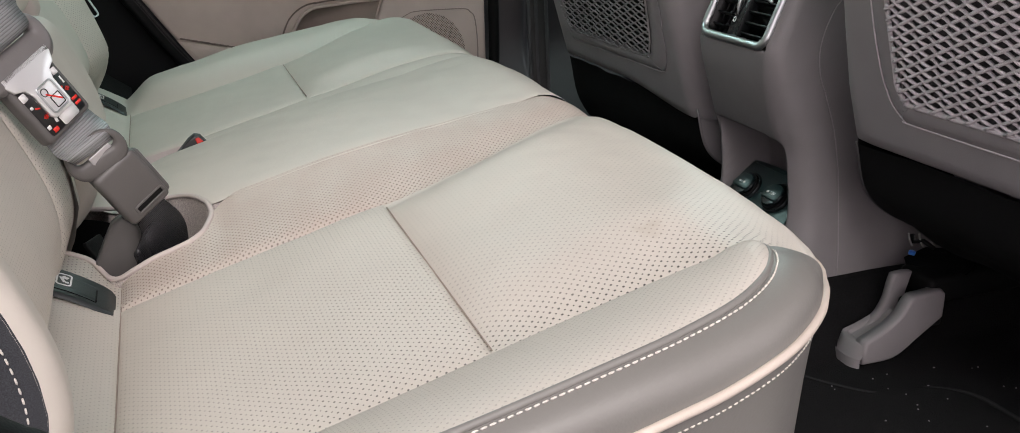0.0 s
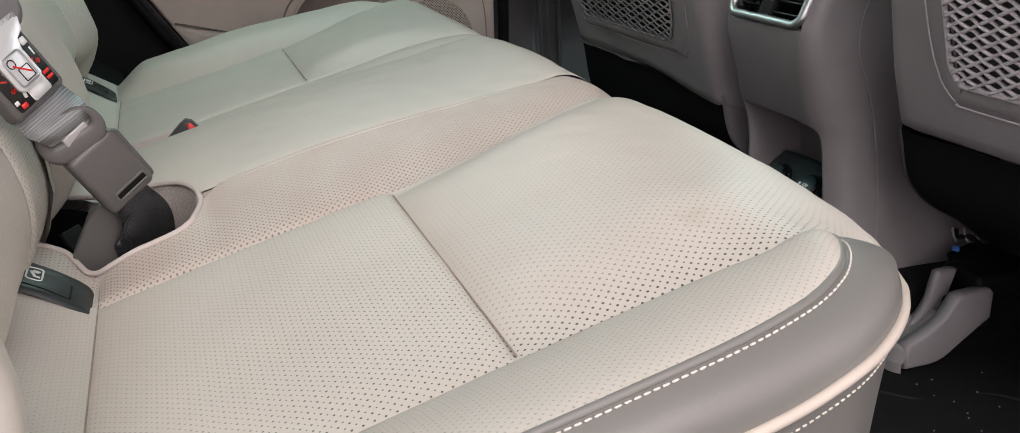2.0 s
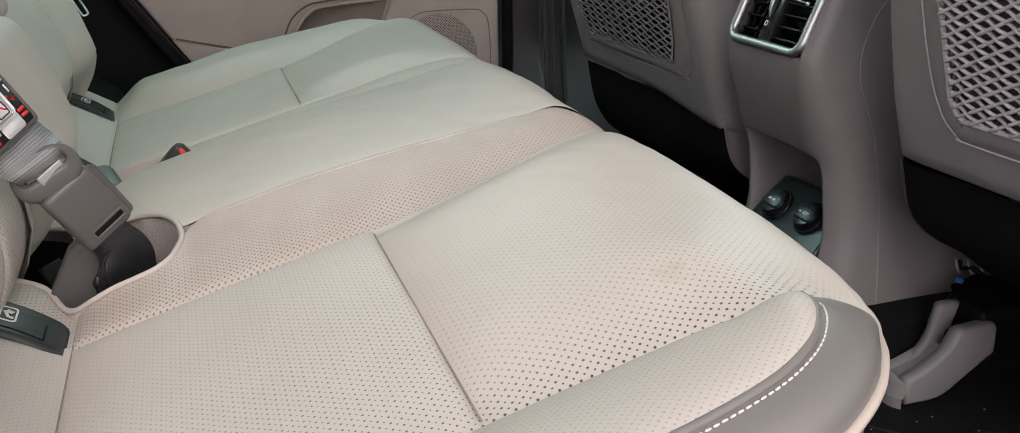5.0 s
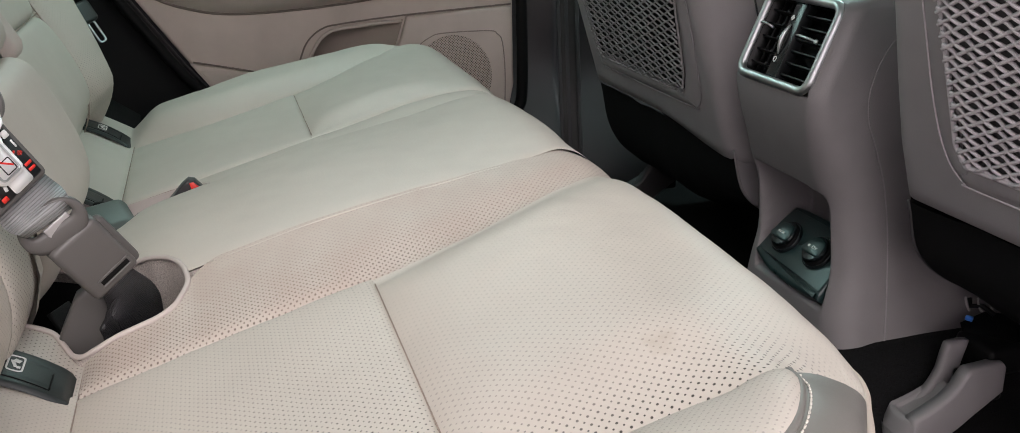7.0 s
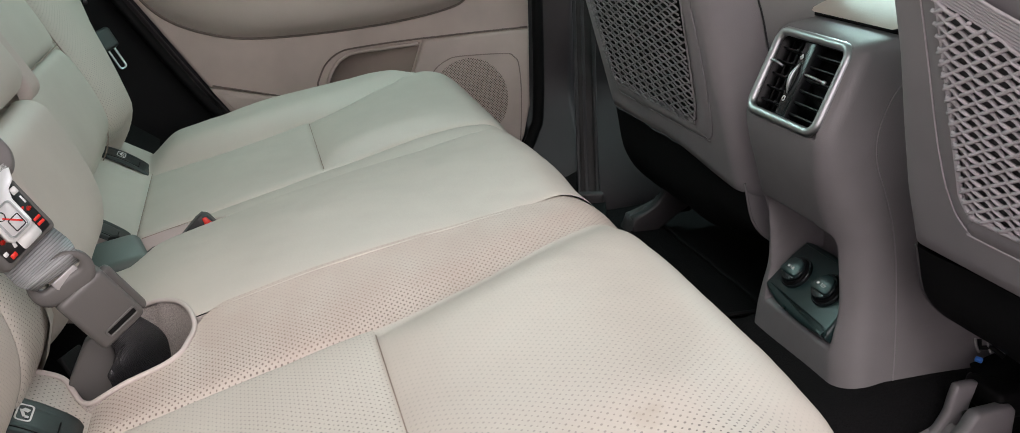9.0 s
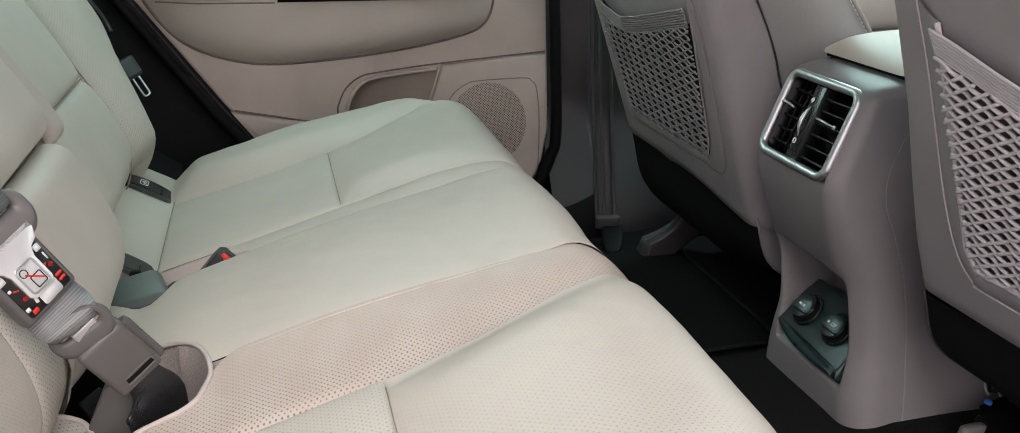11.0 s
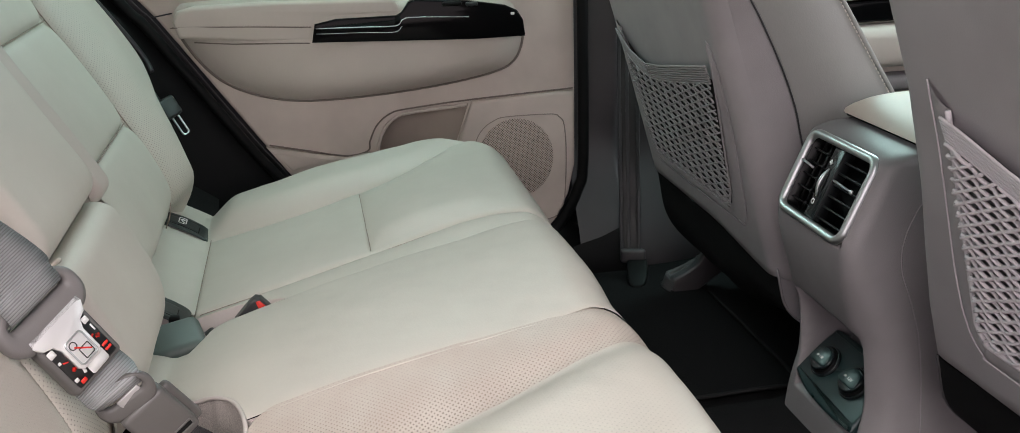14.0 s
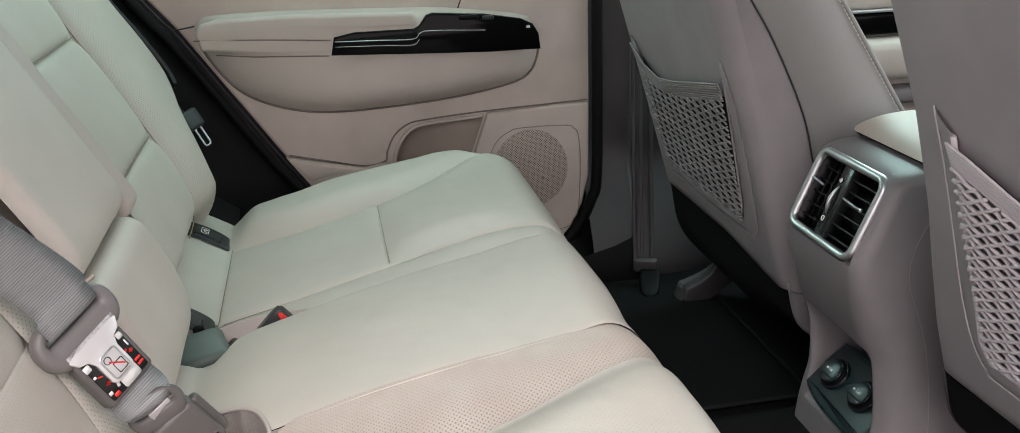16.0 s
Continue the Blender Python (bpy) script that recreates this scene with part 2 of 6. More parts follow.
def spline(pts, n):
    """n + 1 points on a smooth curve through pts."""
    pts = [Vector(p) for p in pts]
    pts = [2 * pts[0] - pts[1], *pts, 2 * pts[-1] - pts[-2]]
    out = []
    for k in range(n + 1):
        t = k / n * (len(pts) - 3)
        i = min(int(t), len(pts) - 4)
        t -= i
        a, b, c, d = pts[i : i + 4]
        out.append(0.5 * (2 * b + (c - a) * t + (2 * a - 5 * b + 4 * c - d) * t * t + (3 * b - a - 3 * c + d) * t**3))
    return out


def join(bms):
    """One bmesh out of several."""
    out = bms[0]
    for b in bms[1:]:
        me = bpy.data.meshes.new("joined")
        b.to_mesh(me)
        b.free()
        out.from_mesh(me)
        bpy.data.meshes.remove(me)
    return out


def tube(pts, radius, sides=8, closed=False, taper=None):
    """A round rod along pts, closed at the ends."""
    pts = [Vector(p) for p in pts]
    n = len(pts)
    bm = bmesh.new()
    rings, up = [], Vector((0.31, 0.17, 0.93))
    for i, p in enumerate(pts):
        a = pts[i - 1] if i or closed else p
        b = pts[(i + 1) % n] if i < n - 1 or closed else p
        d = (b - a).normalized()
        s = d.cross(up)
        s = s.normalized() if s.length > 1e-5 else d.orthogonal().normalized()
        w = d.cross(s)
        up = w if w.dot(up) > 0 else -w
        r = radius if taper is None else radius * taper(i / max(1, n - 1))
        rings.append([bm.verts.new(p + r * (math.cos(2 * math.pi * k / sides) * s + math.sin(2 * math.pi * k / sides) * w)) for k in range(sides)])
    for i in range(n if closed else n - 1):
        x, y = rings[i], rings[(i + 1) % n]
        for k in range(sides):
            bm.faces.new((x[k], x[(k + 1) % sides], y[(k + 1) % sides], y[k]))
    if not closed:
        bm.faces.new(rings[0][::-1])
        bm.faces.new(rings[-1])
    bmesh.ops.recalc_face_normals(bm, faces=bm.faces)
    return bm


def block(size, m=Matrix(), bevel=0.002, seg=2):
    """A box with rounded edges."""
    bm = bmesh.new()
    bmesh.ops.create_cube(bm, size=1.0)
    bmesh.ops.scale(bm, vec=Vector(size), verts=bm.verts)
    if bevel:
        bmesh.ops.bevel(bm, geom=bm.edges[:] + bm.verts[:], offset=min(bevel, min(size) * 0.48), segments=seg, profile=0.5, affect="EDGES")
    bmesh.ops.transform(bm, matrix=m, verts=bm.verts)
    return bm


def plate(outline, depth, m=Matrix(), bevel=0.0, seg=2):
    """A flat outline (a, b) in its own plane, made into a slab with depth along +c and a rounded front edge."""
    bm = bmesh.new()
    bot = [bm.verts.new((a, b, 0)) for a, b in outline]
    top = [bm.verts.new((a, b, depth)) for a, b in outline]
    n = len(outline)
    bm.faces.new(bot[::-1])
    front = bm.faces.new(top)
    for i in range(n):
        bm.faces.new((bot[i], bot[(i + 1) % n], top[(i + 1) % n], top[i]))
    bmesh.ops.recalc_face_normals(bm, faces=bm.faces)
    if bevel:
        bmesh.ops.bevel(bm, geom=list(front.edges), offset=bevel, segments=seg, profile=0.5, affect="EDGES")
    bmesh.ops.transform(bm, matrix=m, verts=bm.verts)
    return bm


def rounded(w, h, r, n=6):
    """A rounded rectangle about the origin."""
    out = []
    for cx, cy, a0 in ((w / 2 - r, h / 2 - r, 0), (-w / 2 + r, h / 2 - r, 90), (-w / 2 + r, -h / 2 + r, 180), (w / 2 - r, -h / 2 + r, 270)):
        for k in range(n + 1):
            a = radians(a0 + 90 * k / n)
            out.append((cx + r * math.cos(a), cy + r * math.sin(a)))
    return out


def ring(outer, inner, depth, m=Matrix(), crown=0.0):
    """A frame between two outlines with the same number of points, raised by depth, its face crowned."""
    bm = bmesh.new()
    n = len(outer)
    loops = []
    for k, (f, c) in enumerate(((0.0, 0.0), (0.0, depth), (0.25, depth + crown), (0.75, depth + crown), (1.0, depth), (1.0, 0.0))):
        loops.append([bm.verts.new((o[0] + (i[0] - o[0]) * f, o[1] + (i[1] - o[1]) * f, c)) for o, i in zip(outer, inner)])
    for a, b in zip(loops, loops[1:]):
        for i in range(n):
            bm.faces.new((a[i], a[(i + 1) % n], b[(i + 1) % n], b[i]))
    bmesh.ops.recalc_face_normals(bm, faces=bm.faces)
    bmesh.ops.transform(bm, matrix=m, verts=bm.verts)
    return bm


def basis(origin, a, c):
    """A pose whose x runs along a and whose z runs along c, as near as it can."""
    a, c = Vector(a).normalized(), Vector(c)
    b = c.cross(a).normalized()
    c = a.cross(b)
    m = Matrix((a, b, c)).transposed().to_4x4()
    m.translation = Vector(origin)
    return m


def ribbon(pts, across, width, thick=0.0013, n=40, taper=None):
    """A belt along pts; across: its width's direction, one for all or one a point."""
    path = spline(pts, n)
    dirs = spline(across, n) if isinstance(across[0], (tuple, Vector)) else [Vector(across)] * (n + 1)
    run, at = [0.0], 0.0
    for a, b in zip(path, path[1:]):
        at += (b - a).length
        run.append(at)
    prof = [(-0.5, -0.3), (-0.48, 0.5), (-0.2, 0.5), (0.2, 0.5), (0.48, 0.5), (0.5, -0.3), (0.2, -0.5), (-0.2, -0.5)]

    def at_point(u, v):
        i = round(u * n)
        d = (path[min(i + 1, n)] - path[max(i - 1, 0)]).normalized()
        w = dirs[i].normalized()
        c = d.cross(w).normalized()
        x, y = prof[round(v * len(prof)) % len(prof)]
        return path[i] + w * (x * width * (taper(u) if taper else 1.0)) + c * (y * thick)

    return lattice(at_point, n, len(prof), uv=lambda u, v, p: (prof[round(v * len(prof)) % len(prof)][0] * width, run[round(u * n)]), closed=True)


def stitches(pts, pitch, length, r, lift=(0, 0, 0)):
    """A run of short raised stitches along pts."""
    bms, at, want = [], 0.0, 0.0
    pts = [Vector(p) + Vector(lift) for p in pts]
    for a, b in zip(pts, pts[1:]):
        d = b - a
        while want < at + d.length:
            p = a + d * ((want - at) / d.length)
            e = d.normalized() * length / 2
            bms.append(tube([p - e, p - e * 0.6, p + e * 0.6, p + e], r, 5, taper=lambda t: 0.45 if t in (0.0, 1.0) else 1.0))
            want += pitch
        at += d.length
    return join(bms)


def smooth(a, b, x):
    t = min(1.0, max(0.0, (x - a) / (b - a)))
    return t * t * (3 - 2 * t)


# ---- setting: the car's shell and floor ----
def floor_z(x, y):
    tunnel = (0.055 + 0.011 * smooth(0.455, 0.50, x)) * (1 - smooth(0.102, 0.152, abs(y + 0.01)))
    return 0.138 + tunnel + 0.004 * noise.noise((x * 9, y * 9, 0)) + 0.25 * smooth(0.95, 1.5, x)


floor = part("floor", lattice(lambda u, v: (-0.35 + 2.2 * u, -0.60 + 1.36 * v, floor_z(-0.35 + 2.2 * u, -0.60 + 1.36 * v)), 90, 80), M_CARPET)
tagged(floor, "black pile carpet over the car's footwell", "carpet", kind="structure")

ground = part("ground", lattice(lambda u, v: (-40 + 80 * u, -40 + 80 * v, -0.32), 4, 4), M_ASPHALT)
tagged(ground, "grey asphalt under the parked car", "ground", kind="structure")

shell = thing("car_shell", "closed car body round the cabin with an open rear door", "car body", kind="structure")
part("roof", block((3.0, 1.36, 0.03), Matrix.Translation((0.3, 0.08, 1.14)), 0.01), M_HEADLINER, shell)
part("tail_wall", block((0.03, 1.36, 0.9), Matrix.Translation((-1.18, 0.08, 0.45)), 0.01), M_PILLAR, shell)
part("load_floor", block((0.8, 1.3, 0.03), Matrix.Translation((-0.78, 0.08, 0.33)), 0.01), M_CARPET, shell)
part("dashboard", block((0.4, 1.34, 0.5), Matrix.Translation((1.62, 0.08, 0.55)), 0.08, 4), M_BLACK, shell)
part("far_side", block((3.0, 0.03, 0.85), Matrix.Translation((0.3, 0.775, 0.38)), 0.01), M_PILLAR, shell)
part("far_roof_rail", block((3.0, 0.04, 0.12), Matrix.Translation((0.3, 0.76, 1.08)), 0.01), M_HEADLINER, shell)
part("rear_quarter", block((0.48, 0.03, 0.40), Matrix.Translation((-0.94, -0.62, 0.52)), 0.01), M_HEADLINER, shell)
part("near_sill", block((1.6, 0.10, 0.10), Matrix.Translation((0.35, -0.66, 0.08)), 0.03, 3), M_TAUPE, shell)
part("near_front_door", block((1.0, 0.05, 0.55), Matrix.Translation((1.18, -0.70, 0.34)), 0.02), M_DOOR, shell)
part("near_pillar", block((0.10, 0.06, 0.95), Matrix.Translation((0.62, -0.68, 0.62)), 0.02, 3), M_PILLAR, shell)
part("far_pillar_post", block((0.10, 0.05, 0.5), Matrix.Translation((0.47, 0.745, 0.88)), 0.02, 3), M_PILLAR, shell)

# ---- rear bench: cushions ----
XF, YO, CR = 0.223, 0.545, 0.125  # the bench's front edge and its ends
XS = 0.0025  # the seam across the near cushion


def front_x(y):
    near = float(np.interp(y, [-0.50, -0.485, -0.473, -0.458, -0.440, -0.42, -0.38], [0.0250, 0.0250, 0.0165, 0.0090, 0.0048, 0.0024, 0.0]))
    return XF - 0.010 * smooth(-0.16, 0.0, y) - 0.010 * math.exp(-(((y + 0.09) / 0.05) ** 2)) - near


def bench_top(x, y=0.0):
    z = 0.392 + 0.27 * x - 1.2 * max(0.0, x - 0.12) ** 2
    if x < -0.2:
        z = 0.338 + 0.55 * (-0.2 - x)
    return z


def curve_of(pts):
    """y as a smooth function of x through the given points."""
    xs = [p[0] for p in pts]
    table = spline([(p[0], p[1], 0) for p in pts], 160)
    tx, ty = [p.x for p in table], [p.y for p in table]
    return lambda x: float(np.interp(x, tx, ty))


def eased(t, k=0.88):
    return t + k * ((1 - math.cos(math.pi * t)) / 2 - t)


def roll(d, r):
    return 0.0 if d >= r else r - math.sqrt(max(0.0, r * r - (r - max(d, 0)) ** 2))


def seam_dip(d, kind, depth):
    """How far a panel sinks at a distance from its seam; 1: even, 2: flat up to a crisp edge, 3: plump, a long soft roll, 4: a soft hollow."""
    d = max(d, 0.0)
    if kind == 2:
        return depth * (1.45 * math.exp(-((d / 0.0042) ** 1.1)) + 0.25 * math.exp(-d / 0.02))
    if kind == 4:
        return depth * 1.7 * math.exp(-((d / 0.022) ** 2))
    if kind == 3:
        return depth * (0.35 * math.exp(-((d / 0.0035) ** 1.2)) + 1.35 * math.exp(-((d / 0.026) ** 1.1)))
    return depth * (0.75 * math.exp(-((d / 0.0035) ** 1.2)) + 0.95 * math.exp(-d / 0.024)) if kind else 0.0


def cushion(x0, x1, ya, yb, seams, nx, ny, lift=None, corner=False, front=0.05, side=0.03, depth=0.006, hem=None, soft=False):
    """A padded panel of the bench between x0 and x1 and the curves ya and yb; seams: which of its edges (x0, x1, ya, yb) sink into a seam."""

    def at(u, v):
        x = x0 + (x1 - x0) * eased(u)
        y = ya(x) + (yb(x) - ya(x)) * eased(v)
        edge = [x - x0, x1 - x, y - ya(x), yb(x) - y]
        dip = [seam_dip(d, s, depth * k) for d, s, k in zip(edge, seams, (0.40, 0.40, 0.7, 0.7))]
        if soft:
            k = smooth(XS - 0.035, XS + 0.02, x)
            dip[2] = dip[2] * (1 - k) + k * seam_dip(edge[2], 4, depth * 0.7)
        aside = min(1.0, min([d for d, s in zip(edge[2:], seams[2:]) if s] or [1.0]) / 0.012)
        drop = max(dip[2] + dip[3], 0.0) + (dip[0] + dip[1]) * max(0.0, aside) * (1 - min(1.0, (dip[2] + dip[3]) / (2.4 * depth)))
        px, py = x, y
        rim = roll(XF - x, front)
        if corner:
            r, sy = CR, 1 if y > 0 else -1
            vx, vy = x - (XF - r), abs(y) - (YO - r)
            rim = roll(XF - x, front) if vx > 0 else 0.0
            if vy > 0:
                rim = max(rim, roll(YO - abs(y), side))
            if vx > 0 and vy > 0:
                k = max(vx, vy) / math.hypot(vx, vy)
                px, py = XF - r + vx * k, sy * (YO - r + vy * k)
                near = 1 - max(vx, vy) / r
                blend = math.atan2(vy, vx) / (math.pi / 2)
                rim = roll(near * r, front + (side - front) * blend)
        z = bench_top(px) - drop - rim + (lift(x, y) if lift else 0.0)
        px -= (XF - front_x(py)) * smooth(0.08, XF, px)
        z += 0.0012 * noise.noise((px * 16, py * 16, 3)) + 0.0006 * noise.noise((px * 45, py * 45, 7))
        p = Vector((px, py, z))
        if hem:
            p += hem(x, y - ya(x))
        return p

    def laid(u, v, p):
        x = x0 + (x1 - x0) * eased(u)
        d = max(0.0, front - (XF - x))
        return (x + front * math.asin(min(1.0, d / front)) - d, ya(x) + (yb(x) - ya(x)) * eased(v))

    return lattice(at, nx, ny, uv=laid, flip=True)


def const(y):
    return lambda x: y


near_in = curve_of([(-0.33, -0.214), (-0.195, -0.214), (-0.10, -0.208), (0.0, -0.202), (0.061, -0.195), (0.133, -0.177), (0.2, -0.160), (0.23, -0.156)])
near_out = curve_of([(-0.33, -0.487), (-0.195, -0.487), (0.0, -0.481), (0.092, -0.481), (0.126, -0.486), (0.150, -0.486), (0.165, -0.481), (0.180, -0.476), (0.200, -0.480), (0.224, -0.485), (0.23, -0.485)])
split_near = curve_of([(-0.33, -0.140), (-0.25, -0.140), (-0.228, -0.134), (-0.216, -0.136), (-0.208, -0.152), (-0.199, -0.166), (-0.185, -0.172), (-0.170, -0.171), (-0.155, -0.168), (-0.142, -0.1645), (-0.132, -0.158), (-0.1265, -0.146), (-0.1215, -0.128), (-0.116, -0.1185), (-0.108, -0.1162), (-0.08, -0.113), (0.1, -0.112), (0.2, -0.109), (0.23, -0.109)])
centre_near = curve_of([(-0.33, -0.043), (-0.18, -0.052), (-0.15, -0.064), (-0.138, -0.074), (-0.130, -0.090), (-0.124, -0.108), (-0.116, -0.1158), (0.1, -0.1145), (0.2, -0.1115), (0.23, -0.1115)])
centre_far = curve_of([(-0.33, 0.060), (-0.2, 0.061), (-0.186, 0.066), (-0.177, 0.084), (-0.170, 0.106), (-0.160, 0.118), (-0.14, 0.124), (-0.08, 0.130), (0.1, 0.135), (0.2, 0.132), (0.23, 0.132)])
split_far = curve_of([(-0.33, 0.178), (-0.16, 0.172), (-0.12, 0.158), (-0.085, 0.140), (-0.06, 0.1290), (0.1, 0.131), (0.2, 0.128), (0.23, 0.128)])
far_in = curve_of([(-0.33, 0.200), (-0.195, 0.200), (-0.1, 0.196), (0.0, 0.195), (0.12, 0.190), (0.2, 0.165), (0.23, 0.160)])
far_out = curve_of([(-0.33, 0.430), (-0.195, 0.432), (-0.1, 0.416), (0.0, 0.420), (0.06, 0.432), (0.122, 0.470), (0.16, 0.500), (0.23, 0.530)])


def valley(x):
    """How far the inner seam of the near cushion lies below the bench's plane."""
    return 0.0015 * smooth(-0.10, 0.03, x) * (1 - smooth(0.10, 0.175, x))


def rise_near(x, y):
    t = min(1.0, max(0.0, (y - near_in(x)) / (split_near(x) - near_in(x) + 1e-6)))
    return (0.019 - 0.014 * smooth(-0.05, 0.16, x)) * t ** 1.3 * (0.47 * smooth(-0.21, -0.17, x) + 0.53 * smooth(-0.142, -0.095, x)) * (1 - 0.95 * smooth(0.10, 0.20, x)) - valley(x) * (1 - t) ** 1.2


def rear_crown(x, y):
    return -valley(x) * math.exp(-max(0.0, near_in(x) - y) / 0.018)


def front_crown(x, y):
    """The front panel swells between its seams."""
    inner, outer = max(0.0, near_in(x) - y), max(0.0, y - near_out(x))
    swell = 0.0100 * (1 - math.exp(-max(0.0, x - XS) / 0.022)) * (1 - smooth(0.10, 0.20, x)) * smooth(0.0, 0.06, inner) * smooth(0.0, 0.07, outer)
    return corner_slope(x, y) + swell - valley(x) * math.exp(-inner / 0.03)


def rise_mid(x, y):
    t, s = min(1.0, max(0.0, (y + 0.113) / 0.245)), smooth(-0.05, 0.17, x)
    return (0.0195 - 0.0145 * s) * (1 - t) + (0.009 - 0.009 * s) * t + 0.006 * math.sin(math.pi * t) * (1 - 0.5 * s) - 0.02 * smooth(-0.2, -0.27, x)


def rise_far(x, y):
    t = min(1.0, max(0.0, (0.195 - y) / 0.06))
    return 0.0022 * t - 0.0028 * t * smooth(-0.05, 0.17, x)


def bolster_far(x, y):
    t = min(1.0, max(0.0, (y - far_out(x)) / 0.05))
    return (0.023 - 0.011 * smooth(-0.06, 0.08, x) - 0.010 * smooth(0.05, 0.18, x)) * math.sin(t * math.pi / 2) * smooth(-0.21, -0.16, x)


BAND_TOP = [(-0.333, -0.583, 0.347), (-0.115, -0.582, 0.3975), (-0.039, -0.5805, 0.413), (0.031, -0.573, 0.4247), (0.066, -0.566, 0.4293), (0.099, -0.555, 0.4333), (0.122, -0.541, 0.4364), (0.138, -0.523, 0.4365), (0.1495, -0.5037, 0.434), (0.1557, -0.486, 0.4295), (0.1700, -0.4895, 0.4275), (0.1826, -0.4920, 0.4188), (0.1935, -0.4915, 0.4068)]
BAND_LOW = [(-0.323, -0.600, 0.3135), (-0.105, -0.598, 0.3695), (-0.029, -0.595, 0.387), (0.042, -0.591, 0.402), (0.077, -0.586, 0.4077), (0.110, -0.577, 0.414), (0.133, -0.5635, 0.416), (0.152, -0.5475, 0.4166), (0.166, -0.5313, 0.4154), (0.176, -0.5185, 0.413), (0.184, -0.507, 0.410), (0.1907, -0.497, 0.4075), (0.196, -0.4894, 0.4048)]
FRONT_LOW = [(0.196, -0.4894, 0.4048), (0.207, -0.473, 0.402), (0.2166, -0.454, 0.3985), (0.222, -0.436, 0.395)]
top_run, low_run = spline(BAND_TOP, 120), spline(BAND_LOW, 120)
pipe_run = spline(BAND_LOW + FRONT_LOW[1:], 150)
TIP = 90  # where the bolster's tip meets the front panel


def far_crown(x, y):
    """The far cushion's front panel swells too."""
    swell = 0.0095 * (1 - math.exp(-max(0.0, x - 0.002) / 0.024)) * (1 - smooth(0.08, 0.18, x))
    return swell * smooth(0.0, 0.05, y - far_in(x)) * smooth(0.0, 0.05, far_out(x) - y)


def outer_seam(x):
    """The seam between the panels and the outer bolster, which ends in the bolster's tip."""
    k = smooth(0.112, 0.155, x)
    p = Vector((x, near_out(x), bench_top(x) - 0.0074 * (1 - 0.55 * k)))
    return p.lerp(Vector((x, -0.486, 0.4295)), k * k)


def front_hem(x, d):
    """The front panel's outer edge keeps to the seam and then folds down along the grey band."""
    if x < 0.144:
        want = outer_seam(x)
    else:
        want = top_run[round(TIP - 4 + (120 - TIP + 4) * (x - 0.144) / (XF - 0.144))]
        if x < 0.156:
            want = outer_seam(x).lerp(want, (x - 0.144) / 0.012)
    k = smooth(0.08, 0.13, x)
    shift = (XF - front_x(near_out(x))) * smooth(0.08, XF, x)
    now = Vector((x - shift, near_out(x), bench_top(x) - roll(XF - x, 0.05) - 0.0072))
    return (want - now + Vector((0, 0, 0.002))) * (k * math.exp(-((max(0.0, d) / 0.026) ** 1.3)))


def corner_slope(x, y):
    """The front edge falls away sooner towards the outer corner."""
    t = min(1.0, max(0.0, (x - 0.13) / (XF - 0.13)))
    return -0.011 * math.sin(math.pi * t ** 1.3) * math.exp(-(((y - near_out(x)) / 0.10) ** 2))


near_seat = thing("rear_seat_cushion", "cream perforated leather rear seat cushion with grey side band and piping", "seat cushion", "rear bench cushions")
part("tray_panel", cushion(-0.30, -0.195, const(-0.53), near_in, (0, 1, 0, 0), 24, 40), M_HOLES_FAINT, near_seat)
part("tray_corner", cushion(-0.30, -0.195, near_in, split_near, (0, 1, 1, 0), 40, 20), M_HOLES_BACK, near_seat)
part("rear_panel", cushion(-0.195, XS, near_out, near_in, (1, 2, 1, 2), 64, 76, rear_crown), M_HOLES_FINE, near_seat)
part("front_panel", cushion(XS, XF, near_out, near_in, (3, 0, 1, 4), 84, 80, front_crown, hem=front_hem), M_HOLES_FRONT, near_seat)
part("inner_bolster", cushion(-0.195, XF, near_in, split_near, (1, 0, 2, 0), 90, 30, rise_near, soft=True), M_HOLES, near_seat)

part("underlay", cushion(-0.29, 0.13, const(-0.475), const(-0.18), (0, 0, 0, 0), 30, 30, lambda x, y: -0.0115 - valley(x)), M_LEATHER, near_seat)


def seam_run(fn, x0, x1, lift=None, dip=0.0066, n=70):
    """Points along a seam y = fn(x)."""
    return [Vector((x, fn(x), bench_top(x) - dip + (lift(x, fn(x)) if lift else 0.0))) for x in np.linspace(x0, x1, n)]


def cross_run(x, y0, y1, dip=0.0036, n=40):
    return [Vector((x, y, bench_top(x) - dip)) for y in np.linspace(y0, y1, n)]


part("seam", tube(seam_run(near_in, -0.19, XS - 0.004, lambda x, y: -valley(x)), 0.0005, 6), M_SEAM, near_seat)
part("seam", tube(seam_run(near_out, -0.28, 0.12), 0.0005, 6), M_SEAM, near_seat)
part("seam", tube(cross_run(XS, -0.474, -0.220), 0.0005, 6), M_SEAM, near_seat)
part("seam", tube(cross_run(-0.195, -0.53, -0.175), 0.0005, 6), M_SEAM, near_seat)

def band(u, v):
    i = round(u * 120)
    a, b = top_run[i], low_run[i]
    p = a.lerp(b, v)
    side = Vector((b.x - 0.10, b.y + 0.40, 0)).normalized() if b.x > 0.1 else Vector((0, -1, 0))
    w = (a - b).length
    return p + (side * 0.22 + Vector((0, 0, 0.16))) * w * math.sin(math.pi * v)


part("side_band", lattice(band, 120, 16, uv=lambda u, v, p: (u * 0.6, v * 0.05), flip=False), M_GREY_LEATHER, near_seat, "smooth grey leather band along the seat's edge")


